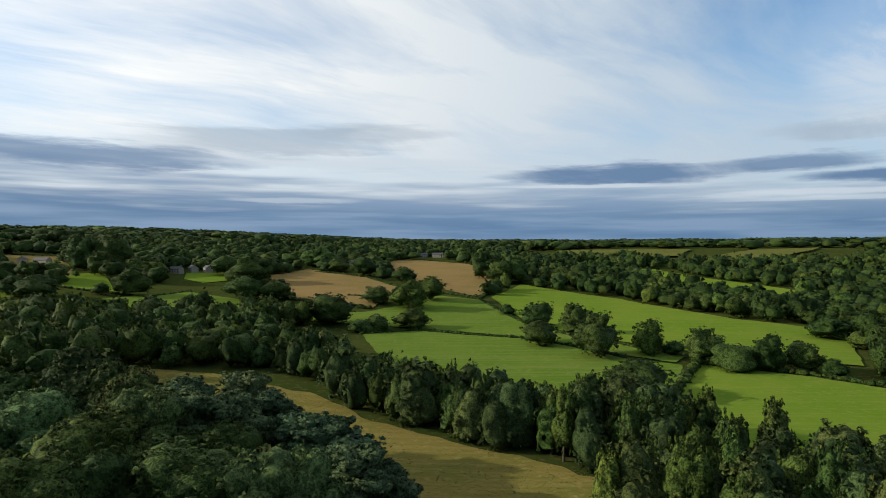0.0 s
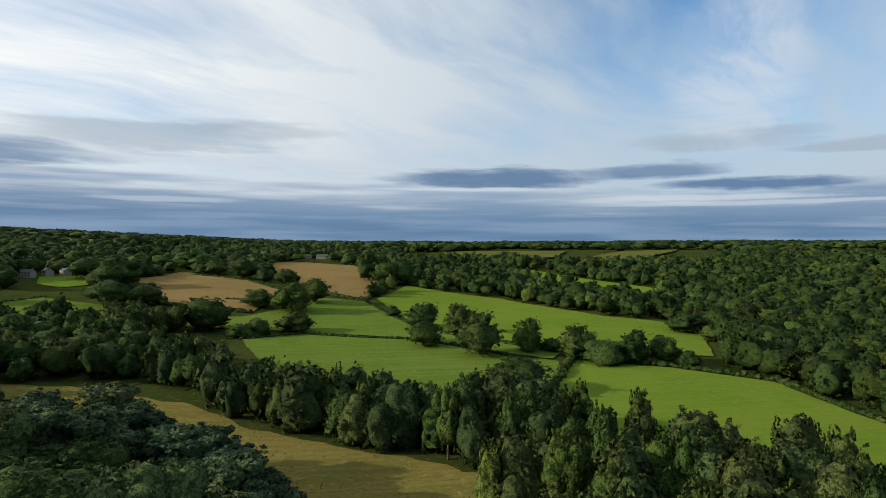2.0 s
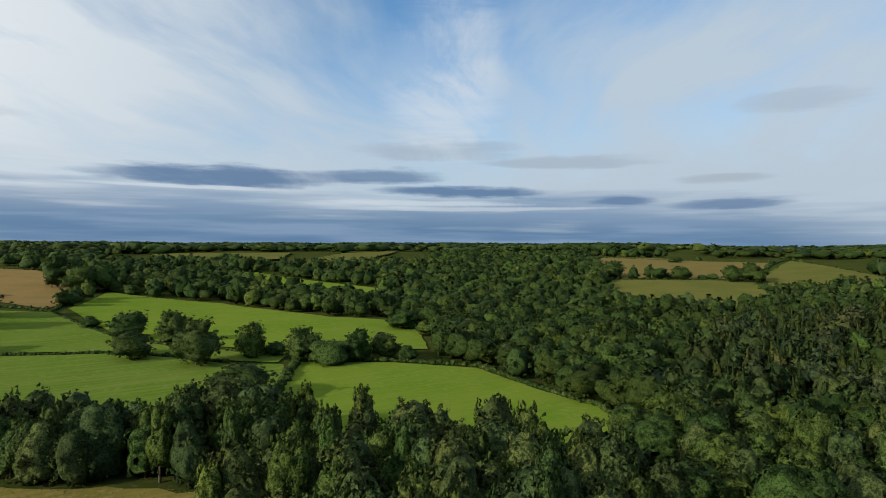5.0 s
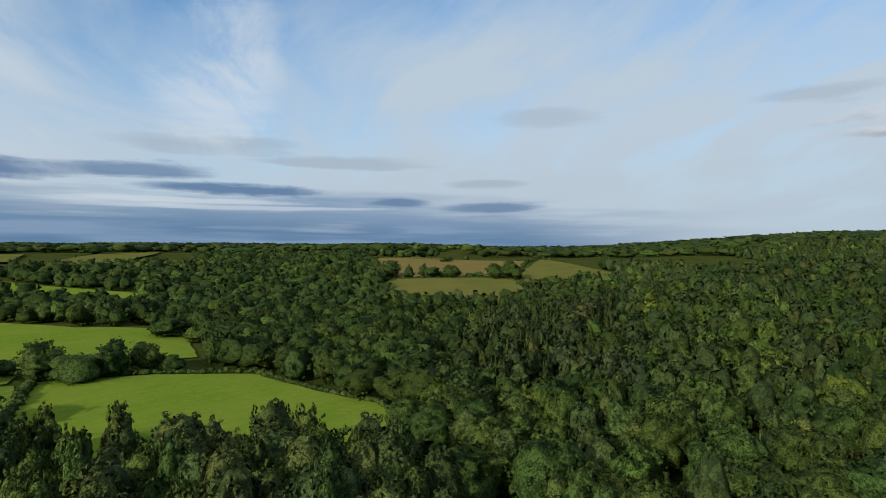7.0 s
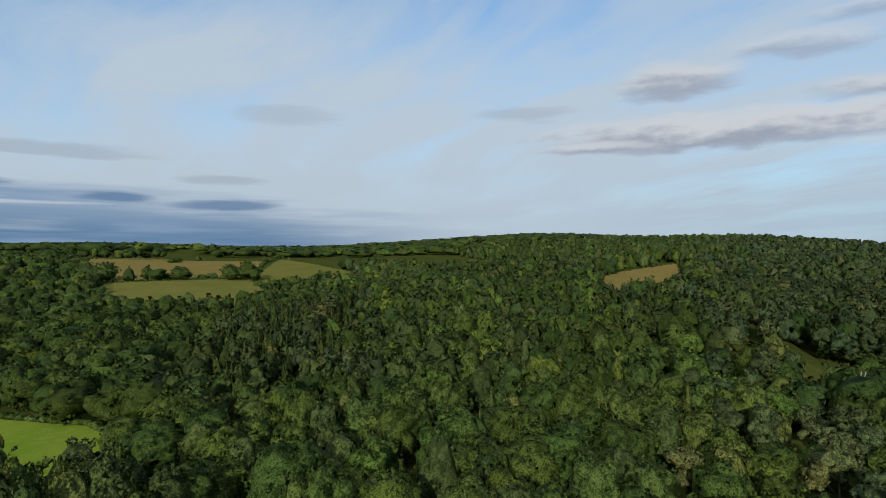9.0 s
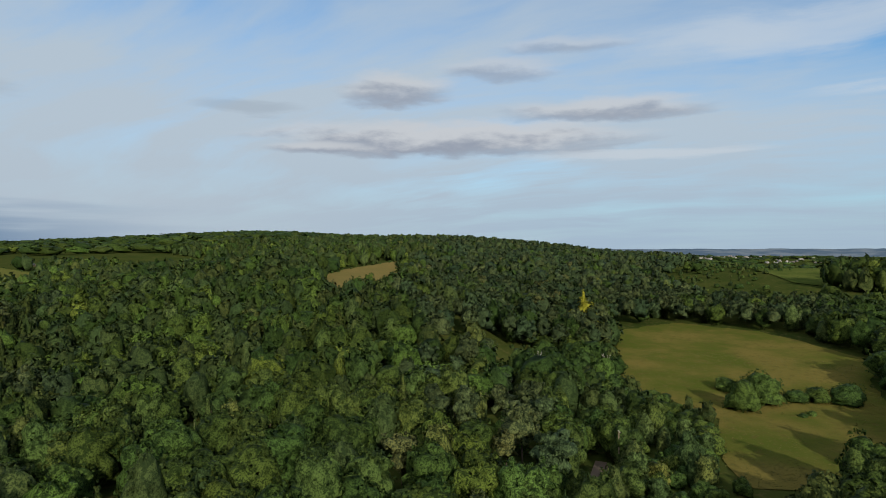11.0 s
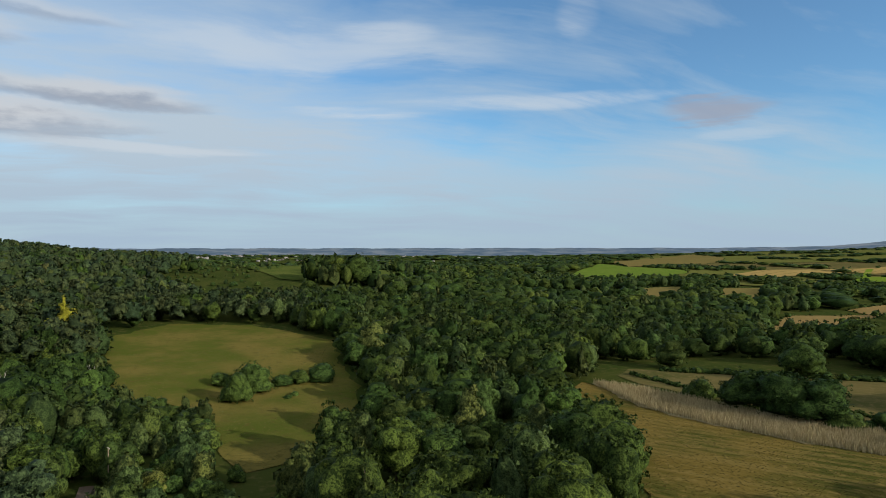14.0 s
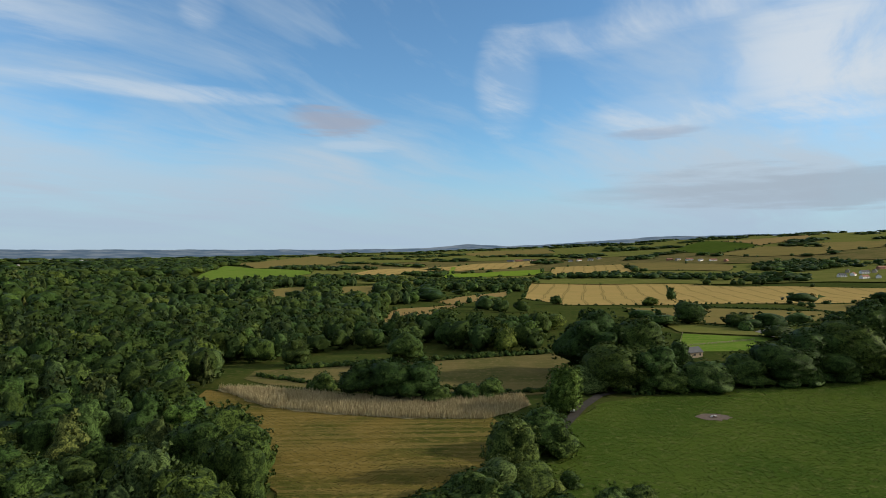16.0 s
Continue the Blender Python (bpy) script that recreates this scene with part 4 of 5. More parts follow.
HOMES_A = ((-271.3, 666.6, 19.9), (-281.7, 648.2, 14.3), (-258.6, 675.1, 13.3), (-245.7, 686, 9.4), (-471.6, 688.4, 27.7), (-445.5, 682.4, 22.5), (-123.2, 815.9, 18.2), (-35.5, 990.2, 20.1), (-8.2, 986.3, 18.2), (-157.4, 881.1, 11.5),)
HOMES_B = ((-740, -980.1, 13.6), (-768.8, -991.6, 12.7), (-820.2, -1030.7, 17), (-846.8, -1040.1, 14.8), (-899, -1087.8, 18.2), (-825.3, -1078.5, 12.5), (-743.4, -934.2, 15.4), (-767.2, -934.1, 13.4),)
HOMES_C = ((-547.4, -1936.3, 14.8), (-574.2, -1933.2, 16.7), (-608.6, -1925.1, 16.7), (-645.9, -1954.2, 15.2), (-752.9, -1667.9, 16.8), (-762.6, -1636.3, 19.9), (-782.4, -1611.2, 19.8), (-797.7, -1578.9, 19.5), (-819, -1554.5, 19.4), (-827.4, -1505.4, 19),)
HOMES_D = ((-372, -2043.2, 22.9), (-401.7, -2052, 27), (-430.8, -2058.2, 23.2), (-449.9, -2020.3, 19.1),)
HOMES_E = ((830.9, 286.9, 5.7), (833, 280.7, 5.7), (835, 274.6, 5.7), (837, 268.5, 5.7), (1164.2, -29.6, 42.9),)
HOMES_F = ((1380.7, 1194.8, 26.9),)
CAR = (-61.6, -215.6)
POLE = (140, -86.2)
ASHES = (-108.3, -204.6)
SHED = (-152.7, -313.2)
FENCE_A = ((-157.3, -339), (-212.1, -354.1))
FENCE_B = ((-160.5, -342.2), (-181.4, -382.9))
DEAD = ((199.8, -79.5, 10.3), (198.6, -93.4, 9), (230.4, -104.7, 11.4), (223.6, -104.7, 9), (232.6, -137, 9.9), (214.4, -106, 9))

GARDENS = [(math.hypot(x, y), math.atan2(x, y), w) for x, y, w in HOMES_A + HOMES_B]


# ---- woods ----
sector(-42, -20, 80, 185, 80, 180, 9.5, 11, 16, "heath")
sector(-20, -3, 80, 170, 80, 100, 9.5, 11, 15, "broad")
sector(-42, -14, 290, 460, 275, 420, 11.0, 10, 21, "oak")
sector(-14, -7, 265, 330, 230, 300, 9.0, 13, 18, "broad")
sector(-12, 10, 160, 240, 128, 214, 6.8, 13, 21, "birch")
sector(10, 30, 128, 214, 84, 176, 6.8, 14, 22, "birch")
sector(30, 58, 84, 176, 82, 134, 7.0, 15, 23, "birch")
sector(4, 36, 560, 900, 385, 900, 12.5, 10, 20, "oak")
sector(36, 56, 205, 1150, 170, 1150, 12.5, 12, 19, "oak")
sector(56, 60, 130, 650, 120, 680, 11.5, 12, 19, "broad")
sector(60, 66, 120, 230, 110, 230, 11.5, 12, 19, "broad")
sector(60, 72, 230, 450, 230, 450, 7.5, 13, 21, "conifer")
sector(60, 72, 450, 700, 450, 820, 11.0, 12, 18, "broad")
sector(72, 84, 230, 820, 250, 900, 9.5, 12, 20, "aspen")
sector(66, 100, 82, 230, 82, 270, 11.0, 12, 19, "broad")
sector(84, 104, 250, 1150, 270, 1150, 10.0, 12, 19, "aspen")
sector(100, 116, 82, 270, 82, 240, 10.5, 11, 18, "mixed")
sector(104, 126, 260, 1150, 320, 1050, 9.5, 13, 19, "pine")
sector(114, 122, 90, 330, 130, 330, 8.0, 7, 13, "broad")
sector(120, 137, 92, 150, 92, 140, 8.0, 7, 11, "scrub", 0.9)
sector(122, 140, 410, 500, 390, 450, 9.0, 12, 17, "pine")
sector(118, 131, 135, 248, 150, 248, 5.5, 6, 11, "scrub", 0.85)
sector(136, 166, 82, 480, 82, 480, 11.5, 12, 19, "broad")
sector(166, 178, 322, 420, 335, 420, 10.5, 10, 16, "oak", 0.85)
sector(158, 173, 300, 480, 345, 470, 11.0, 12, 18, "broad")
sector(124, 150, 480, 1000, 450, 900, 13.0, 3, 9, "scrub", 0.5)
sector(139.5, 144, 560, 640, 560, 640, 11.0, 17, 25, "broad")
sector(146, 180, 480, 980, 420, 1150, 14.0, 11, 18, "broad", 0.8)
sector(146, 164, 1250, 2100, 1250, 2100, 24.0, 13, 19, "oak")
sector(178, 194, 335, 410, 335, 400, 11.0, 12, 18, "oak", 0.7)
sector(183, 212, 960, 1130, 960, 1130, 13.0, 10, 15, "oak", 0.95)
sector(165, 230, 1130, 1650, 1130, 1650, 17.0, 8, 14, "oak", 0.36)
sector(120, 165, 1650, 3600, 1650, 3600, 46.0, 11, 17, "oak", 0.4)
sector(165, 232, 1650, 3600, 1650, 3600, 34.0, 8, 13, "oak", 0.26)
sector(178, 232, 600, 1130, 600, 1130, 28.0, 9, 15, "oak", 0.3)
sector(166, 194, 300, 600, 400, 600, 15.0, 9, 16, "oak", 0.42)
sector(196, 232, 420, 600, 420, 600, 20.0, 6, 12, "oak", 0.3)
sector(-44, 6, 600, 1400, 640, 1400, 17.0, 12, 19, "oak", 0.66)
sector(-44, 60, 1400, 2600, 1400, 2600, 34.0, 12, 18, "oak", 0.72)
sector(-42, 60, 1250, 1350, 1250, 1350, 36.0, 17, 26, "oak", 0.5)
sector(60, 125, 1150, 2300, 1050, 2300, 30.0, 12, 18, "oak", 0.9)
sector(235, 315, 210, 600, 210, 600, 22.0, 12, 18, "oak", 0.6)

# the nearest trees stand as things of their own; the rest of each wood is one mass
count = dict.fromkeys(SHAPES, 0)
rest = []
for row in sorted(bands["near"], key=lambda t: math.hypot(t[1], t[2])):
    kind, x, y, z, h, w, turn, tint = row
    if count[kind] < 290:
        count[kind] += 1
        tree(kind, x, y, h, 2.1 * SHAPES[kind][0] * h * w, "near", z + 0.3, "woodland trees")
    else:
        rest.append(row)
bands["near"] = rest
for d, rows in bands.items():
    wood(rows, d)

# ---- single trees and hedges ----
for group, rows in (("hedgerow trees", HEDGEROW), ("village trees", VILLAGE), ("hill field trees", PYLONS), ("valley trees", VALLEY), ("paddock trees", PADDOCK), ("meadow trees", MEADOW), ("foreground trees", FRONT), ("lane trees", LANE)):
    for kind, x, y, high, wide in rows:
        n = max(1, round(wide / high * (0.75 if kind == "bush" else 0.68)))  # broad clumps are several plants side by side
        for k in range(n):
            off = (k - (n - 1) / 2) * wide / (n + 0.4) / math.hypot(x, y)
            far = 1 + (k % 2) * 3.0 / math.hypot(x, y) if n > 1 else 1.0
            tree(kind, (x + y * off) * far, (y - x * off) * far, high * (1.0 if k == n // 2 else rng.uniform(0.75, 0.97)), wide / n * (1.25 if n > 1 else 1.0), "single" if group != "foreground trees" else "front", None, group)


def hedge(high, line):
    rows = []
    for (x0, y0), (x1, y1) in zip(line, line[1:]):
        n = max(1, int(math.hypot(x1 - x0, y1 - y0) / 1.6))
        for k in range(n):
            x, y = x0 + (x1 - x0) * k / n + rng.uniform(-0.5, 0.5), y0 + (y1 - y0) * k / n + rng.uniform(-0.5, 0.5)
            rows.append(("bush", x, y, float(ground(x, y)) - 0.2, high * rng.uniform(0.7, 1.25), rng.uniform(0.8, 1.2), rng.uniform(0, 6.28), rng.uniform(0, 1)))
    v, f, t, m = merged(rows, "faint")
    tagged(new("hedge", tri_mesh("hedge", v, f, LEAF["bush"], t, m)), "clipped dark green hedge along a field edge", "hedge", "field hedges")


for high, line in HEDGES:
    hedge(high, line)


def boundary(outline, gap, high):
    """The hedge with its small trees round a distant field, left open in places."""
    rows, q = [], list(outline)
    for k, ((x0, y0), (x1, y1)) in enumerate(zip(q, q[1:] + q[:1])):
        n = max(1, int(math.hypot(x1 - x0, y1 - y0) / gap))
        for i in range(n):
            x, y = x0 + (x1 - x0) * i / n + rng.uniform(-2, 2), y0 + (y1 - y0) * i / n + rng.uniform(-2, 2)
            tall = high * rng.uniform(0.6, 1.2) * (2.6 if rng.uniform() < 0.09 else 1.0)
            if rng.uniform() < 0.85:
                rows.append(("bush", x, y, float(ground(x, y)) - 0.3, tall, rng.uniform(0.6, 1.1), rng.uniform(0, 6.28), rng.uniform(0, 1)))
    v, f, t, m = merged(rows, "faint")
    tagged(new("hedge", tri_mesh("hedge", v, f, LEAF["bush"], t, m)), "overgrown dark hedge round a distant field", "hedge", "field hedges")


for kind, outline in FIELDS:
    far = max(math.hypot(*p) for p in outline)
    if far > 1200:
        boundary(outline, 8.0, 3.2)
    elif far > 520 and kind in ("straw", "wheat", "stubble", "pale"):
        boundary(outline, 8.0, 2.6)


# ---- grasses ----
def blades(name, outline, count, high, broad, material, label, seed):
    """Tufts of tall grass: two crossed, pointed leaves each."""
    pick = np.random.default_rng(seed)
    q = np.array(outline)
    px, py = [pick.uniform(q[:, k].min(), q[:, k].max(), count * 3) for k in (0, 1)]
    keep = inside(px, py, outline) & (np.hypot(px, py) < 330)
    px, py = px[keep][:count], py[keep][:count]
    n = len(px)
    foot = np.stack([px, py, ground(px, py) + 0.2], 1)
    turn, h = pick.uniform(0, 6.28, n), high * pick.uniform(0.6, 1.25, n)
    side = np.stack([np.cos(turn), np.sin(turn), np.zeros(n)], 1) * (broad * pick.uniform(0.6, 1.3, n))[:, None]
    cross = np.stack([-side[:, 1], side[:, 0], side[:, 2]], 1)
    tip = foot + np.stack([pick.normal(size=n) * 0.2 * h, pick.normal(size=n) * 0.2 * h, h], 1)
    v = np.stack([foot - side, foot + side, tip, foot - cross, foot + cross], 1).reshape(-1, 3)
    i = 5 * np.arange(n)[:, None]
    ob = new(name, tri_mesh(name, v, np.concatenate([i + (0, 1, 2), i + (3, 4, 2)]), material))
    return tagged(ob, label, "grass", kind="stuff")


def blade_paint(name, a, b):
    return surface(name, lambda t, p: blend(t, put(t, "NewGeometry").outputs["Random Per Island"], a, b), 0.8)


SEDGE, STRAWY, RUSH = blade_paint("reed_blades", (0.3, 0.245, 0.12), (0.56, 0.47, 0.28)), blade_paint("dry_blades", (0.12, 0.092, 0.024), (0.22, 0.165, 0.055)), blade_paint("rush_blades", (0.045, 0.075, 0.011), (0.12, 0.135, 0.034))
# darker than the hay blades: tree shadow put into their colour
FENNY = blade_paint("fen_blades", (0.07, 0.064, 0.015), (0.15, 0.112, 0.034))
MIXED = blade_paint("meadow_blades", (0.06, 0.075, 0.014), (0.13, 0.11, 0.03))
for kind, outline in FIELDS:
    if kind == "reed":
        blades("reeds", outline, 16000, 2.4, 0.16, SEDGE, "pale feathery dry reeds standing in a band", 3)
    elif kind in ("hay", "fen") and min(math.hypot(*p) for p in outline) < 160:
        blades("dry_grass", outline, 9000, 0.16, 0.4, STRAWY if kind == "hay" else FENNY, "tufts of dry golden meadow grass", 4)
    elif kind == "rough" and min(math.hypot(*p) for p in outline) < 300:
        blades("tussocks", outline, 26000, 0.13, 0.5, RUSH, "tussocks of coarse green pasture grass", 5)
    elif kind == "meadow":
        blades("meadow_grass", outline, 12000, 0.16, 0.4, MIXED, "uneven tufts of dry meadow grass", 6)

# ---- buildings ----
STONE = surface("stone_wall", lambda t, p: blend(t, noisy(t, p, 1.5, 4.0), (0.2, 0.17, 0.13), (0.34, 0.3, 0.24)))
RENDER = surface("white_render", lambda t, p: blend(t, noisy(t, p, 0.8, 4.0), (0.6, 0.58, 0.54), (0.75, 0.73, 0.7)))
BRICK = surface("brick_wall", lambda t, p: blend(t, noisy(t, p, 2.0, 4.0), (0.2, 0.09, 0.06), (0.3, 0.15, 0.1)))
SLATE = surface("slate", lambda t, p: blend(t, noisy(t, p, 1.2, 4.0), (0.05, 0.05, 0.055), (0.1, 0.1, 0.1)), 0.85)
TILE = surface("clay_tile", lambda t, p: blend(t, noisy(t, p, 1.2, 4.0), (0.16, 0.07, 0.045), (0.25, 0.12, 0.08)), 0.8)
PANE = surface("window_glass", lambda t, p: blend(t, noisy(t, p, 0.5), (0.02, 0.025, 0.03), (0.04, 0.045, 0.05)), 0.1, None, 0.6)
WOOD = surface("weathered_wood", lambda t, p: blend(t, noisy(t, p, 4.0, 4.0), (0.16, 0.12, 0.08), (0.3, 0.24, 0.17)))


def box(bm, x0, x1, y0, y1, z0, z1):
    m = Matrix.Translation(((x0 + x1) / 2, (y0 + y1) / 2, (z0 + z1) / 2)) @ Matrix.Diagonal((x1 - x0, y1 - y0, z1 - z0, 1))
    bmesh.ops.create_cube(bm, size=1.0, matrix=m)
    return bm


def house(x, y, long, turn, walls, roof, label, eaves=4.8, deep=7.0, chimney=True):
    home = new("house")
    home.matrix_basis = pose(x, y, float(ground(x, y)), 0, 0, turn)
    top, a, c = eaves + deep * 0.36, long / 2, deep / 2
    bm = bmesh.new()
    ends = []
    for s in (-a, a):
        ends.append([bm.verts.new((s, u, w)) for u, w in ((-c, -1.5), (c, -1.5), (c, eaves), (0, top), (-c, eaves))])
    bm.faces.new(ends[0][::-1]), bm.faces.new(ends[1])
    for k in range(5):
        bm.faces.new((ends[0][k], ends[0][(k + 1) % 5], ends[1][(k + 1) % 5], ends[1][k]))
    part("wall", bm, walls, home)
    for s in (-1, 1):  # two slopes with thickness and overhang
        bm = bmesh.new()
        low, high = (s * (c + 0.4), eaves - 0.15), (0, top + 0.1)
        v = [bm.verts.new((u, p, w + d)) for u in (-a - 0.3, a + 0.3) for d in (0, 0.18) for p, w in (low, high)]
        bmesh.ops.convex_hull(bm, input=v)
        part("roof_slope", bm, roof, home)
    if chimney:
        part("chimney", box(bmesh.new(), a - 1.3, a - 0.4, -0.45, 0.45, top - 1.0, top + 1.3), BRICK, home)
    n = max(2, int(long / 3.2))
    for s in (-1, 1):
        for level in ((1.0, 2.2), (eaves - 1.6, eaves - 0.5)) if eaves > 4 else ((1.0, 2.1),):
            for k in range(n):
                u = -a + long * (k + 0.5) / n
                y0 = s * c
                part("window", box(bmesh.new(), u - 0.55, u + 0.55, min(y0, y0 + s * 0.04), max(y0, y0 + s * 0.04), *level), PANE, home)
    part("door", box(bmesh.new(), -0.45, 0.45, -c - 0.05, -c, 0, 2.05), WOOD, home)
    return tagged(home, label, "house", "houses")


STYLES = ((STONE, SLATE, "stone house with a dark slate roof among trees"), (RENDER, SLATE, "white rendered house with a grey roof"), (BRICK, TILE, "red brick house with a tiled roof"), (RENDER, TILE, "pale rendered house with a brown tiled roof"))
for homes, first in ((HOMES_A, 0), (HOMES_B, 1), (HOMES_C, 1), (HOMES_D, 0), (HOMES_F, 0)):
    for k, (x, y, long) in enumerate(homes):
        walls, roof, label = STYLES[(first + (k * 7) // 3) % 4] if homes is not HOMES_A else STYLES[0]
        house(x, y, min(max(long, 9.0), 26.0), math.degrees(math.atan2(-y, x)) + (k * 37) % 70 - 35 + 90, walls, roof, label)
for k, (x, y, long) in enumerate(HOMES_E):
    facing = 90 - math.degrees(math.atan2(x, y)) + 90
    if k < 4:
        house(x, y, 7.0, facing + 60, WOOD, SLATE, "small dark cabin at a field edge", 2.3, 3.0, False)
    else:
        house(x, y, 40.0, 180 - math.degrees(math.atan2(x, y)), RENDER, SLATE, "long low pale building on the ridge", 4.0, 9.0, False)
house(*SHED, 11.0, 20, WOOD, SLATE, "dark timber barn half hidden by hedge trees", 2.8, 6.0, False)


def far_town(count):
    """Small gabled houses of a distant town, too many and too far to count."""
    pick = np.random.default_rng(8)
    az, r = np.radians(pick.normal(128, 11, count)), pick.uniform(2700, 4400, count)
    x, y = r * np.sin(az), r * np.cos(az)
    z, s, t = ground(x, y), pick.uniform(4, 9, count), pick.uniform(0, 3.14, count)
    unit = np.array([(u, v, w) for u in (-1, 1) for v, w in ((-0.6, -0.3), (0.6, -0.3), (0.6, 0.8), (0, 1.3), (-0.6, 0.8))])
    p = unit[None] * s[:, None, None]
    v = np.stack([p[..., 0] * np.cos(t)[:, None] - p[..., 1] * np.sin(t)[:, None] + x[:, None], p[..., 0] * np.sin(t)[:, None] + p[..., 1] * np.cos(t)[:, None] + y[:, None], p[..., 2] * 0.8 + z[:, None]], -1).reshape(-1, 3)
    f = np.array([(a, (a + 1) % 5, (a + 1) % 5 + 5) for a in range(5)] + [(a, (a + 1) % 5 + 5, a + 5) for a in range(5)] + [(2, 1, 0), (3, 2, 0), (4, 3, 0), (5, 6, 7), (5, 7, 8), (5, 8, 9)])
    f = (f[None] + 10 * np.arange(count)[:, None, None]).reshape(-1, 3)
    paint = surface("town_walls", lambda t, p: blend(t, put(t, "NewGeometry").outputs["Random Per Island"], (0.1, 0.09, 0.08), (0.3, 0.28, 0.27)))
    tagged(new("far_town", tri_mesh("far_town", v, f, paint)), "pale roofs of a distant town in a valley", "town", kind="stuff")


far_town(500)

# ---- lane, pole, car, fence, bonfire site ----
PAINT = surface("silver_paint", lambda t, p: blend(t, noisy(t, p, 3.0), (0.42, 0.43, 0.45), (0.5, 0.51, 0.53)), 0.3, None, 0.5)
RUBBER = surface("tyre_rubber", lambda t, p: blend(t, noisy(t, p, 9.0), (0.015, 0.015, 0.015), (0.03, 0.03, 0.03)))
LAMP = surface("red_lamp_glass", lambda t, p: blend(t, noisy(t, p, 9.0), (0.3, 0.01, 0.01), (0.4, 0.02, 0.02)), 0.2)
DARK = surface("charred_soil", lambda t, p: blend(t, noisy(t, p, 1.3, 5.0), (0.04, 0.032, 0.025), (0.16, 0.11, 0.08)))
ASH = surface("pale_ash", lambda t, p: blend(t, noisy(t, p, 3.0, 4.0), (0.2, 0.19, 0.18), (0.5, 0.49, 0.47)))


def prism(bm, outline, half):
    """A side outline in y and z, swept across x; outline rows may carry their own half width."""
    sides = [[bm.verts.new((s * (p[2] if len(p) > 2 else half), p[0], p[1])) for p in outline] for s in (-1, 1)]
    bm.faces.new(sides[0]), bm.faces.new(sides[1][::-1])
    for k in range(len(outline)):
        j = (k + 1) % len(outline)
        bm.faces.new((sides[0][j], sides[0][k], sides[1][k], sides[1][j]))
    bmesh.ops.recalc_face_normals(bm, faces=bm.faces[:])
    return bm


def car(x, y, turn):
    base = new("car")
    base.matrix_basis = pose(x, y, float(ground(x, y)) + 0.42, 0, 0, turn)
    hull = prism(bmesh.new(), ((-2.1, 0.3), (2.0, 0.3), (2.1, 0.62), (1.95, 0.82), (0.9, 0.95), (-2.05, 1.0), (-2.12, 0.6)), 0.87)
    bmesh.ops.bevel(hull, geom=hull.edges[:], offset=0.06, segments=2, affect="EDGES")
    part("body", hull, PAINT, base)
    cabin = prism(bmesh.new(), ((0.95, 0.93, 0.8), (0.2, 1.4, 0.64), (-1.4, 1.42, 0.64), (-2.0, 0.98, 0.8)), 0.8)
    part("cabin_glass", cabin, PANE, base, "dark tinted car windows")
    part("roof", prism(bmesh.new(), ((0.22, 1.4), (0.15, 1.46), (-1.35, 1.48), (-1.5, 1.4)), 0.66), PAINT, base)
    for sx in (-1, 1):
        for sy in (-1.3, 1.3):
            bm = bmesh.new()
            bmesh.ops.create_cone(bm, segments=16, cap_ends=True, radius1=0.31, radius2=0.31, depth=0.2, matrix=Matrix.Translation((sx * 0.78, sy, 0.31)) @ Matrix.Rotation(radians(90), 4, "Y"))
            part("wheel", bm, RUBBER, base)
        part("tail_lamp", box(bmesh.new(), sx * 0.7 - 0.12, sx * 0.7 + 0.12, -2.14, -2.06, 0.68, 0.92), LAMP, base)
    tagged(base, "silver hatchback car parked on a narrow lane", "car")


car(*CAR, -14)


def pole(x, y):
    base = new("utility_pole")
    base.matrix_basis = pose(x, y, float(ground(x, y)), 0, 0, -15)
    bm = bmesh.new()
    bmesh.ops.create_cone(bm, segments=10, cap_ends=True, radius1=0.16, radius2=0.11, depth=11.0, matrix=Matrix.Translation((0, 0, 4.5)))
    part("post", bm, WOOD, base)
    part("crossarm", box(bmesh.new(), -1.0, 1.0, -0.06, 0.06, 9.75, 9.9), WOOD, base)
    for u in (-0.9, -0.3, 0.3, 0.9):
        bm = bmesh.new()
        bmesh.ops.create_cone(bm, segments=8, cap_ends=True, radius1=0.06, radius2=0.04, depth=0.22, matrix=Matrix.Translation((u, 0, 10.0)))
        part("insulator", bm, ASH, base)
    tagged(base, "weathered wooden utility pole with a crossarm", "pole")


pole(*POLE)


def bonfire(x, y):
    bm = bmesh.new()
    ring = [bm.verts.new((x + math.cos(t) * 6.5 * rng.uniform(0.7, 1.15), y + math.sin(t) * 4.5 * rng.uniform(0.7, 1.15), 0)) for t in np.linspace(0, 6.28, 28, endpoint=False)]
    bm.faces.new(ring)
    bmesh.ops.triangulate(bm, faces=bm.faces[:])
    for v in bm.verts:
        v.co.z = float(ground(v.co.x, v.co.y)) + 0.33
    me = bpy.data.meshes.new("scorched_patch")
    bm.to_mesh(me), bm.free()
    me.materials.append(DARK)
    tagged(new("scorched_patch", me), "bare scorched patch of soil in the grass", "soil", kind="structure")
    heap = new("ash_heap")
    heap.matrix_basis = pose(x, y, float(ground(x, y)) + 0.3)
    for k in range(9):
        bm = bmesh.new()
        bmesh.ops.create_icosphere(bm, subdivisions=2, radius=0.45 * rng.uniform(0.6, 1.5))
        for v in bm.verts:
            v.co *= rng.uniform(0.75, 1.15)
            v.co.z *= 0.6
            v.co += Vector((math.cos(k * 2.4) * 0.16 * k, math.sin(k * 2.4) * 0.12 * k, 0.25))
        part("lump", bm, ASH if k % 3 else DARK, heap)
    tagged(heap, "low heap of pale ash and charred wood", "ash heap")


bonfire(*ASHES)


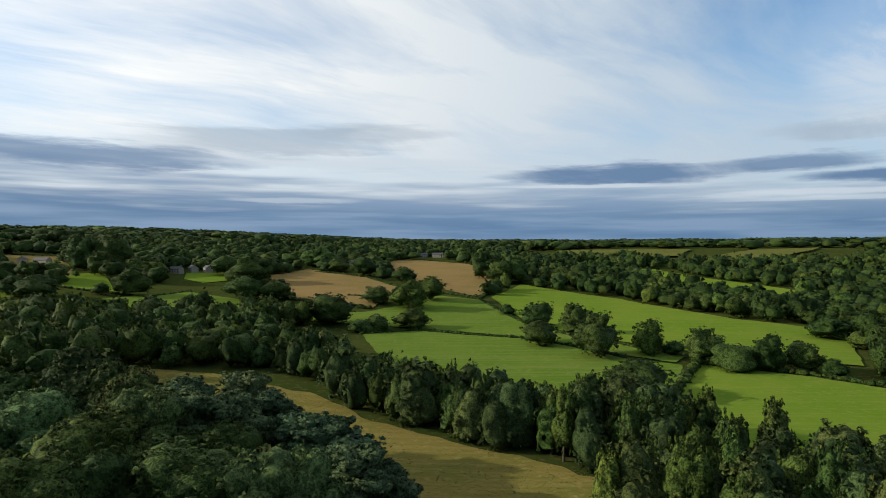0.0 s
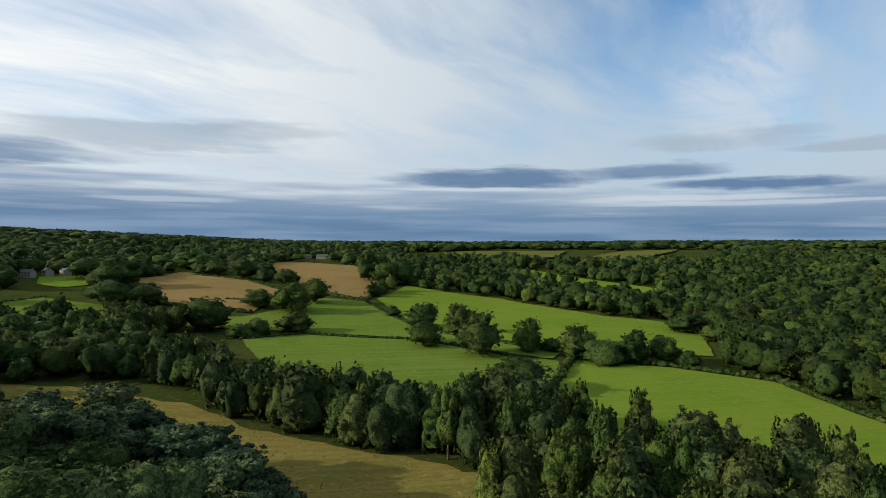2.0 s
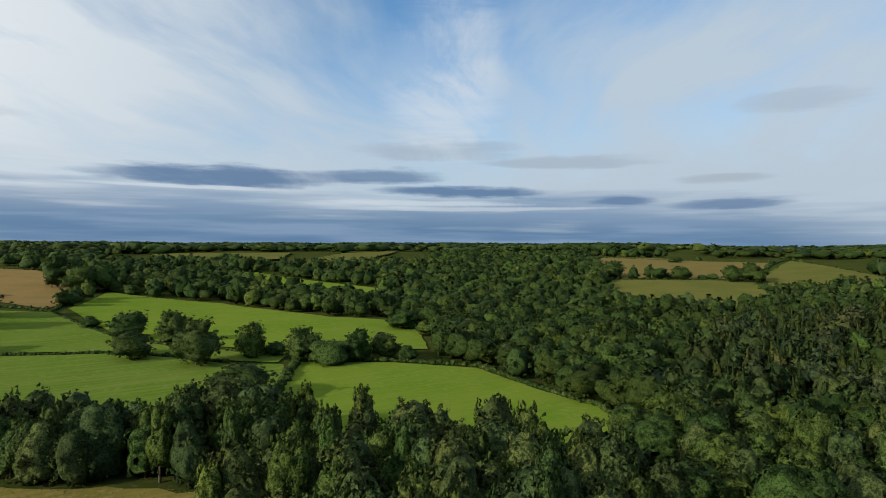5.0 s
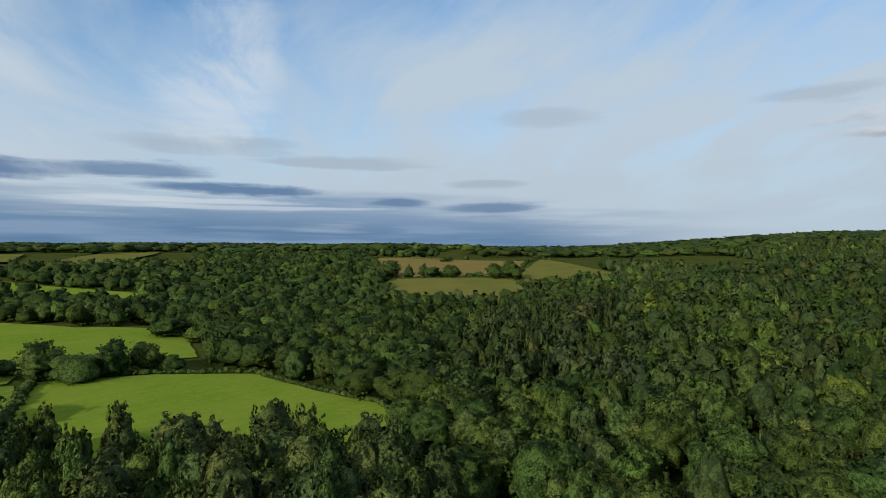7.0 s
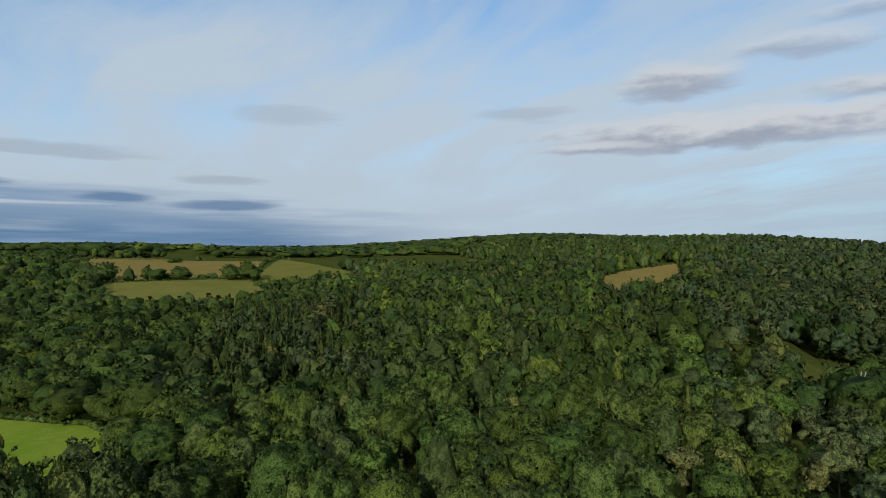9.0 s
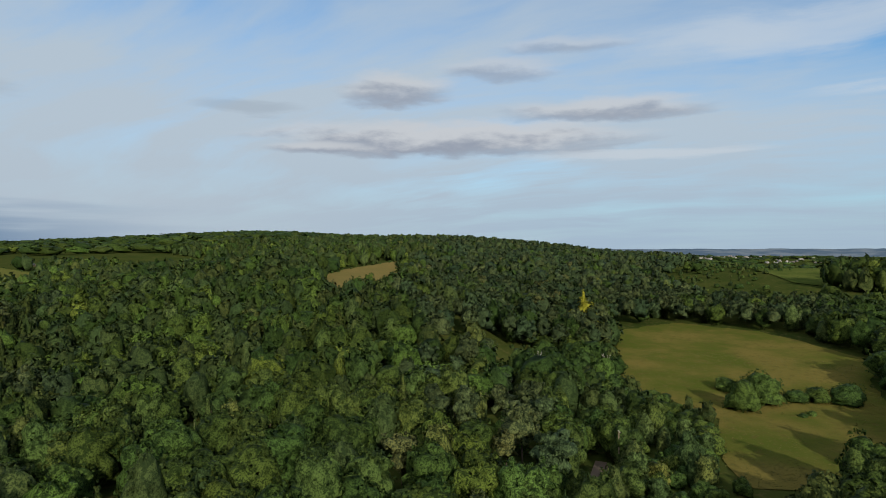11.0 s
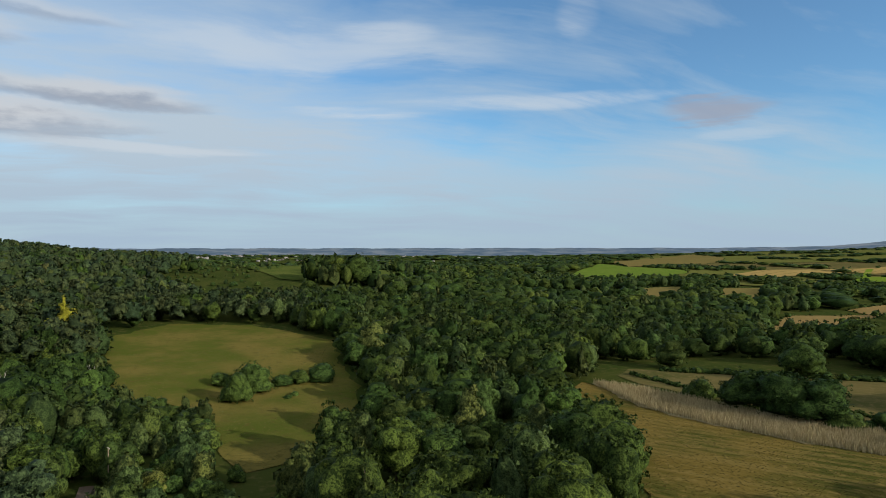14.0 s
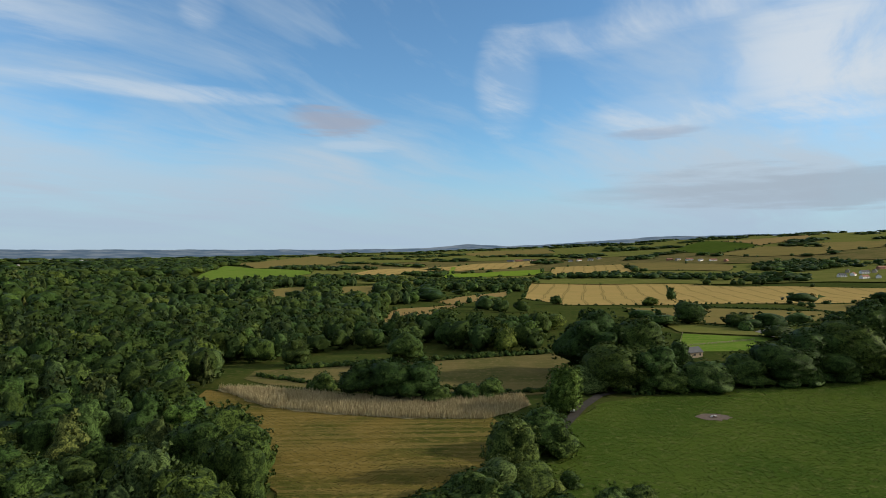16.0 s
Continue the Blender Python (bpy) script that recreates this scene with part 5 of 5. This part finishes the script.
def fence(a, b, gap=3.0):
    base = new("fence")
    base.matrix_basis = pose(a[0], a[1], float(ground(*a)))
    long = math.hypot(b[0] - a[0], b[1] - a[1])
    n = int(long / gap)
    for k in range(n + 1):
        x, y = (b[0] - a[0]) * k / n, (b[1] - a[1]) * k / n
        z = float(ground(a[0] + x, a[1] + y) - ground(*a)) + 0.3
        part("post", box(bmesh.new(), x - 0.08, x + 0.08, y - 0.08, y + 0.08, z - 0.6, z + 1.25), WOOD, base)
    for h in (0.5, 0.85, 1.15):
        bm = bmesh.new()
        pts = [Vector(((b[0] - a[0]) * k / n, (b[1] - a[1]) * k / n, float(ground(a[0] + (b[0] - a[0]) * k / n, a[1] + (b[1] - a[1]) * k / n) - ground(*a)) + 0.3 + h)) for k in range(n + 1)]
        side = Vector((-(b[1] - a[1]), b[0] - a[0], 0)).normalized() * 0.03
        for p, q in zip(pts, pts[1:]):
            v = [bm.verts.new(c + s + Vector((0, 0, w))) for c in (p, q) for s in (-side, side) for w in (-0.05, 0.05)]
            bmesh.ops.convex_hull(bm, input=v)
        part("rail", bm, WOOD, base)
    tagged(base, "grey wooden post and rail fence round a paddock", "fence")


fence(*FENCE_A)
fence(*FENCE_B)


def bare_tree(x, y, high):
    """A dead birch: pale forked trunk with bare limbs."""
    base = new("dead_birch")
    base.matrix_basis = pose(x, y, float(ground(x, y)) - 0.2, 0, 0, rng.uniform(0, 360))
    bm = bmesh.new()

    def limb(a, b, ra, rb):
        way = b - a
        m = Matrix.Translation((a + b) / 2) @ way.to_track_quat("Z", "Y").to_matrix().to_4x4()
        bmesh.ops.create_cone(bm, segments=6, cap_ends=True, radius1=ra, radius2=rb, depth=way.length, matrix=m)
    fork = Vector((0, 0, high * 0.45))
    limb(Vector((0, 0, 0)), fork, 0.2, 0.15)
    part("trunk", bm, BIRCH_BARK, base)
    for k in range(5):
        bm = bmesh.new()
        mid = fork + Vector((math.cos(k * 2.4) * 1.0, math.sin(k * 2.4) * 1.0, high * 0.25))
        end = mid + Vector((math.cos(k * 2.4 + 0.5) * 0.8, math.sin(k * 2.4) * 0.8, high * rng.uniform(0.15, 0.3)))
        limb(fork, mid, 0.12, 0.08), limb(mid, end, 0.08, 0.03)
        limb(mid, mid + Vector((math.cos(k * 3) * 1.2, math.sin(k * 3) * 1.2, 0.8)), 0.05, 0.02)
        part("limb", bm, BIRCH_BARK, base)
    tagged(base, "dead birch with bare pale limbs", "tree", "dead birches")


for x, y, high in DEAD:
    bare_tree(x, y, high)

# ---- hills beyond the valley, their blue haze painted on as a glow ----
haze = bpy.data.materials.new("hills_painted_haze")
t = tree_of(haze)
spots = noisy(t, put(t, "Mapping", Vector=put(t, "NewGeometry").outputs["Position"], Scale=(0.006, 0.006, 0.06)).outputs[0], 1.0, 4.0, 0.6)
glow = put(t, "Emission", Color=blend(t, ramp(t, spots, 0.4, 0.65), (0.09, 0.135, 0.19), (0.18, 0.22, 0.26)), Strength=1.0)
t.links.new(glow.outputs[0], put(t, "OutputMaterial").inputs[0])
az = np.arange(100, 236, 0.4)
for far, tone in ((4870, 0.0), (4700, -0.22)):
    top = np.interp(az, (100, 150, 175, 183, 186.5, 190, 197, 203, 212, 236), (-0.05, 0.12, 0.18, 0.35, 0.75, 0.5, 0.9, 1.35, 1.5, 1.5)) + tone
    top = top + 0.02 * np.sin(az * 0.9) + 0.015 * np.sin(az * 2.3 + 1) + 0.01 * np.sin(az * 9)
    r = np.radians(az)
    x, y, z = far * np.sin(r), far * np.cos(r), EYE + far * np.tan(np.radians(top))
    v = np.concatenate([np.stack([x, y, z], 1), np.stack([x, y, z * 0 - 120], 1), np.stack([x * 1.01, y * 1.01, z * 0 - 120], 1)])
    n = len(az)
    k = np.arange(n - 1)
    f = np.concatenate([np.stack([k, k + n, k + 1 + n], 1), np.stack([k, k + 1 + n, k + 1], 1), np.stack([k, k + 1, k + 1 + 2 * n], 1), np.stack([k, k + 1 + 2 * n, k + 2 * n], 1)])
    tagged(new("backdrop", tri_mesh("backdrop", v, f, haze)), "hills on the horizon with painted blue haze that glows", "hills", kind="structure")
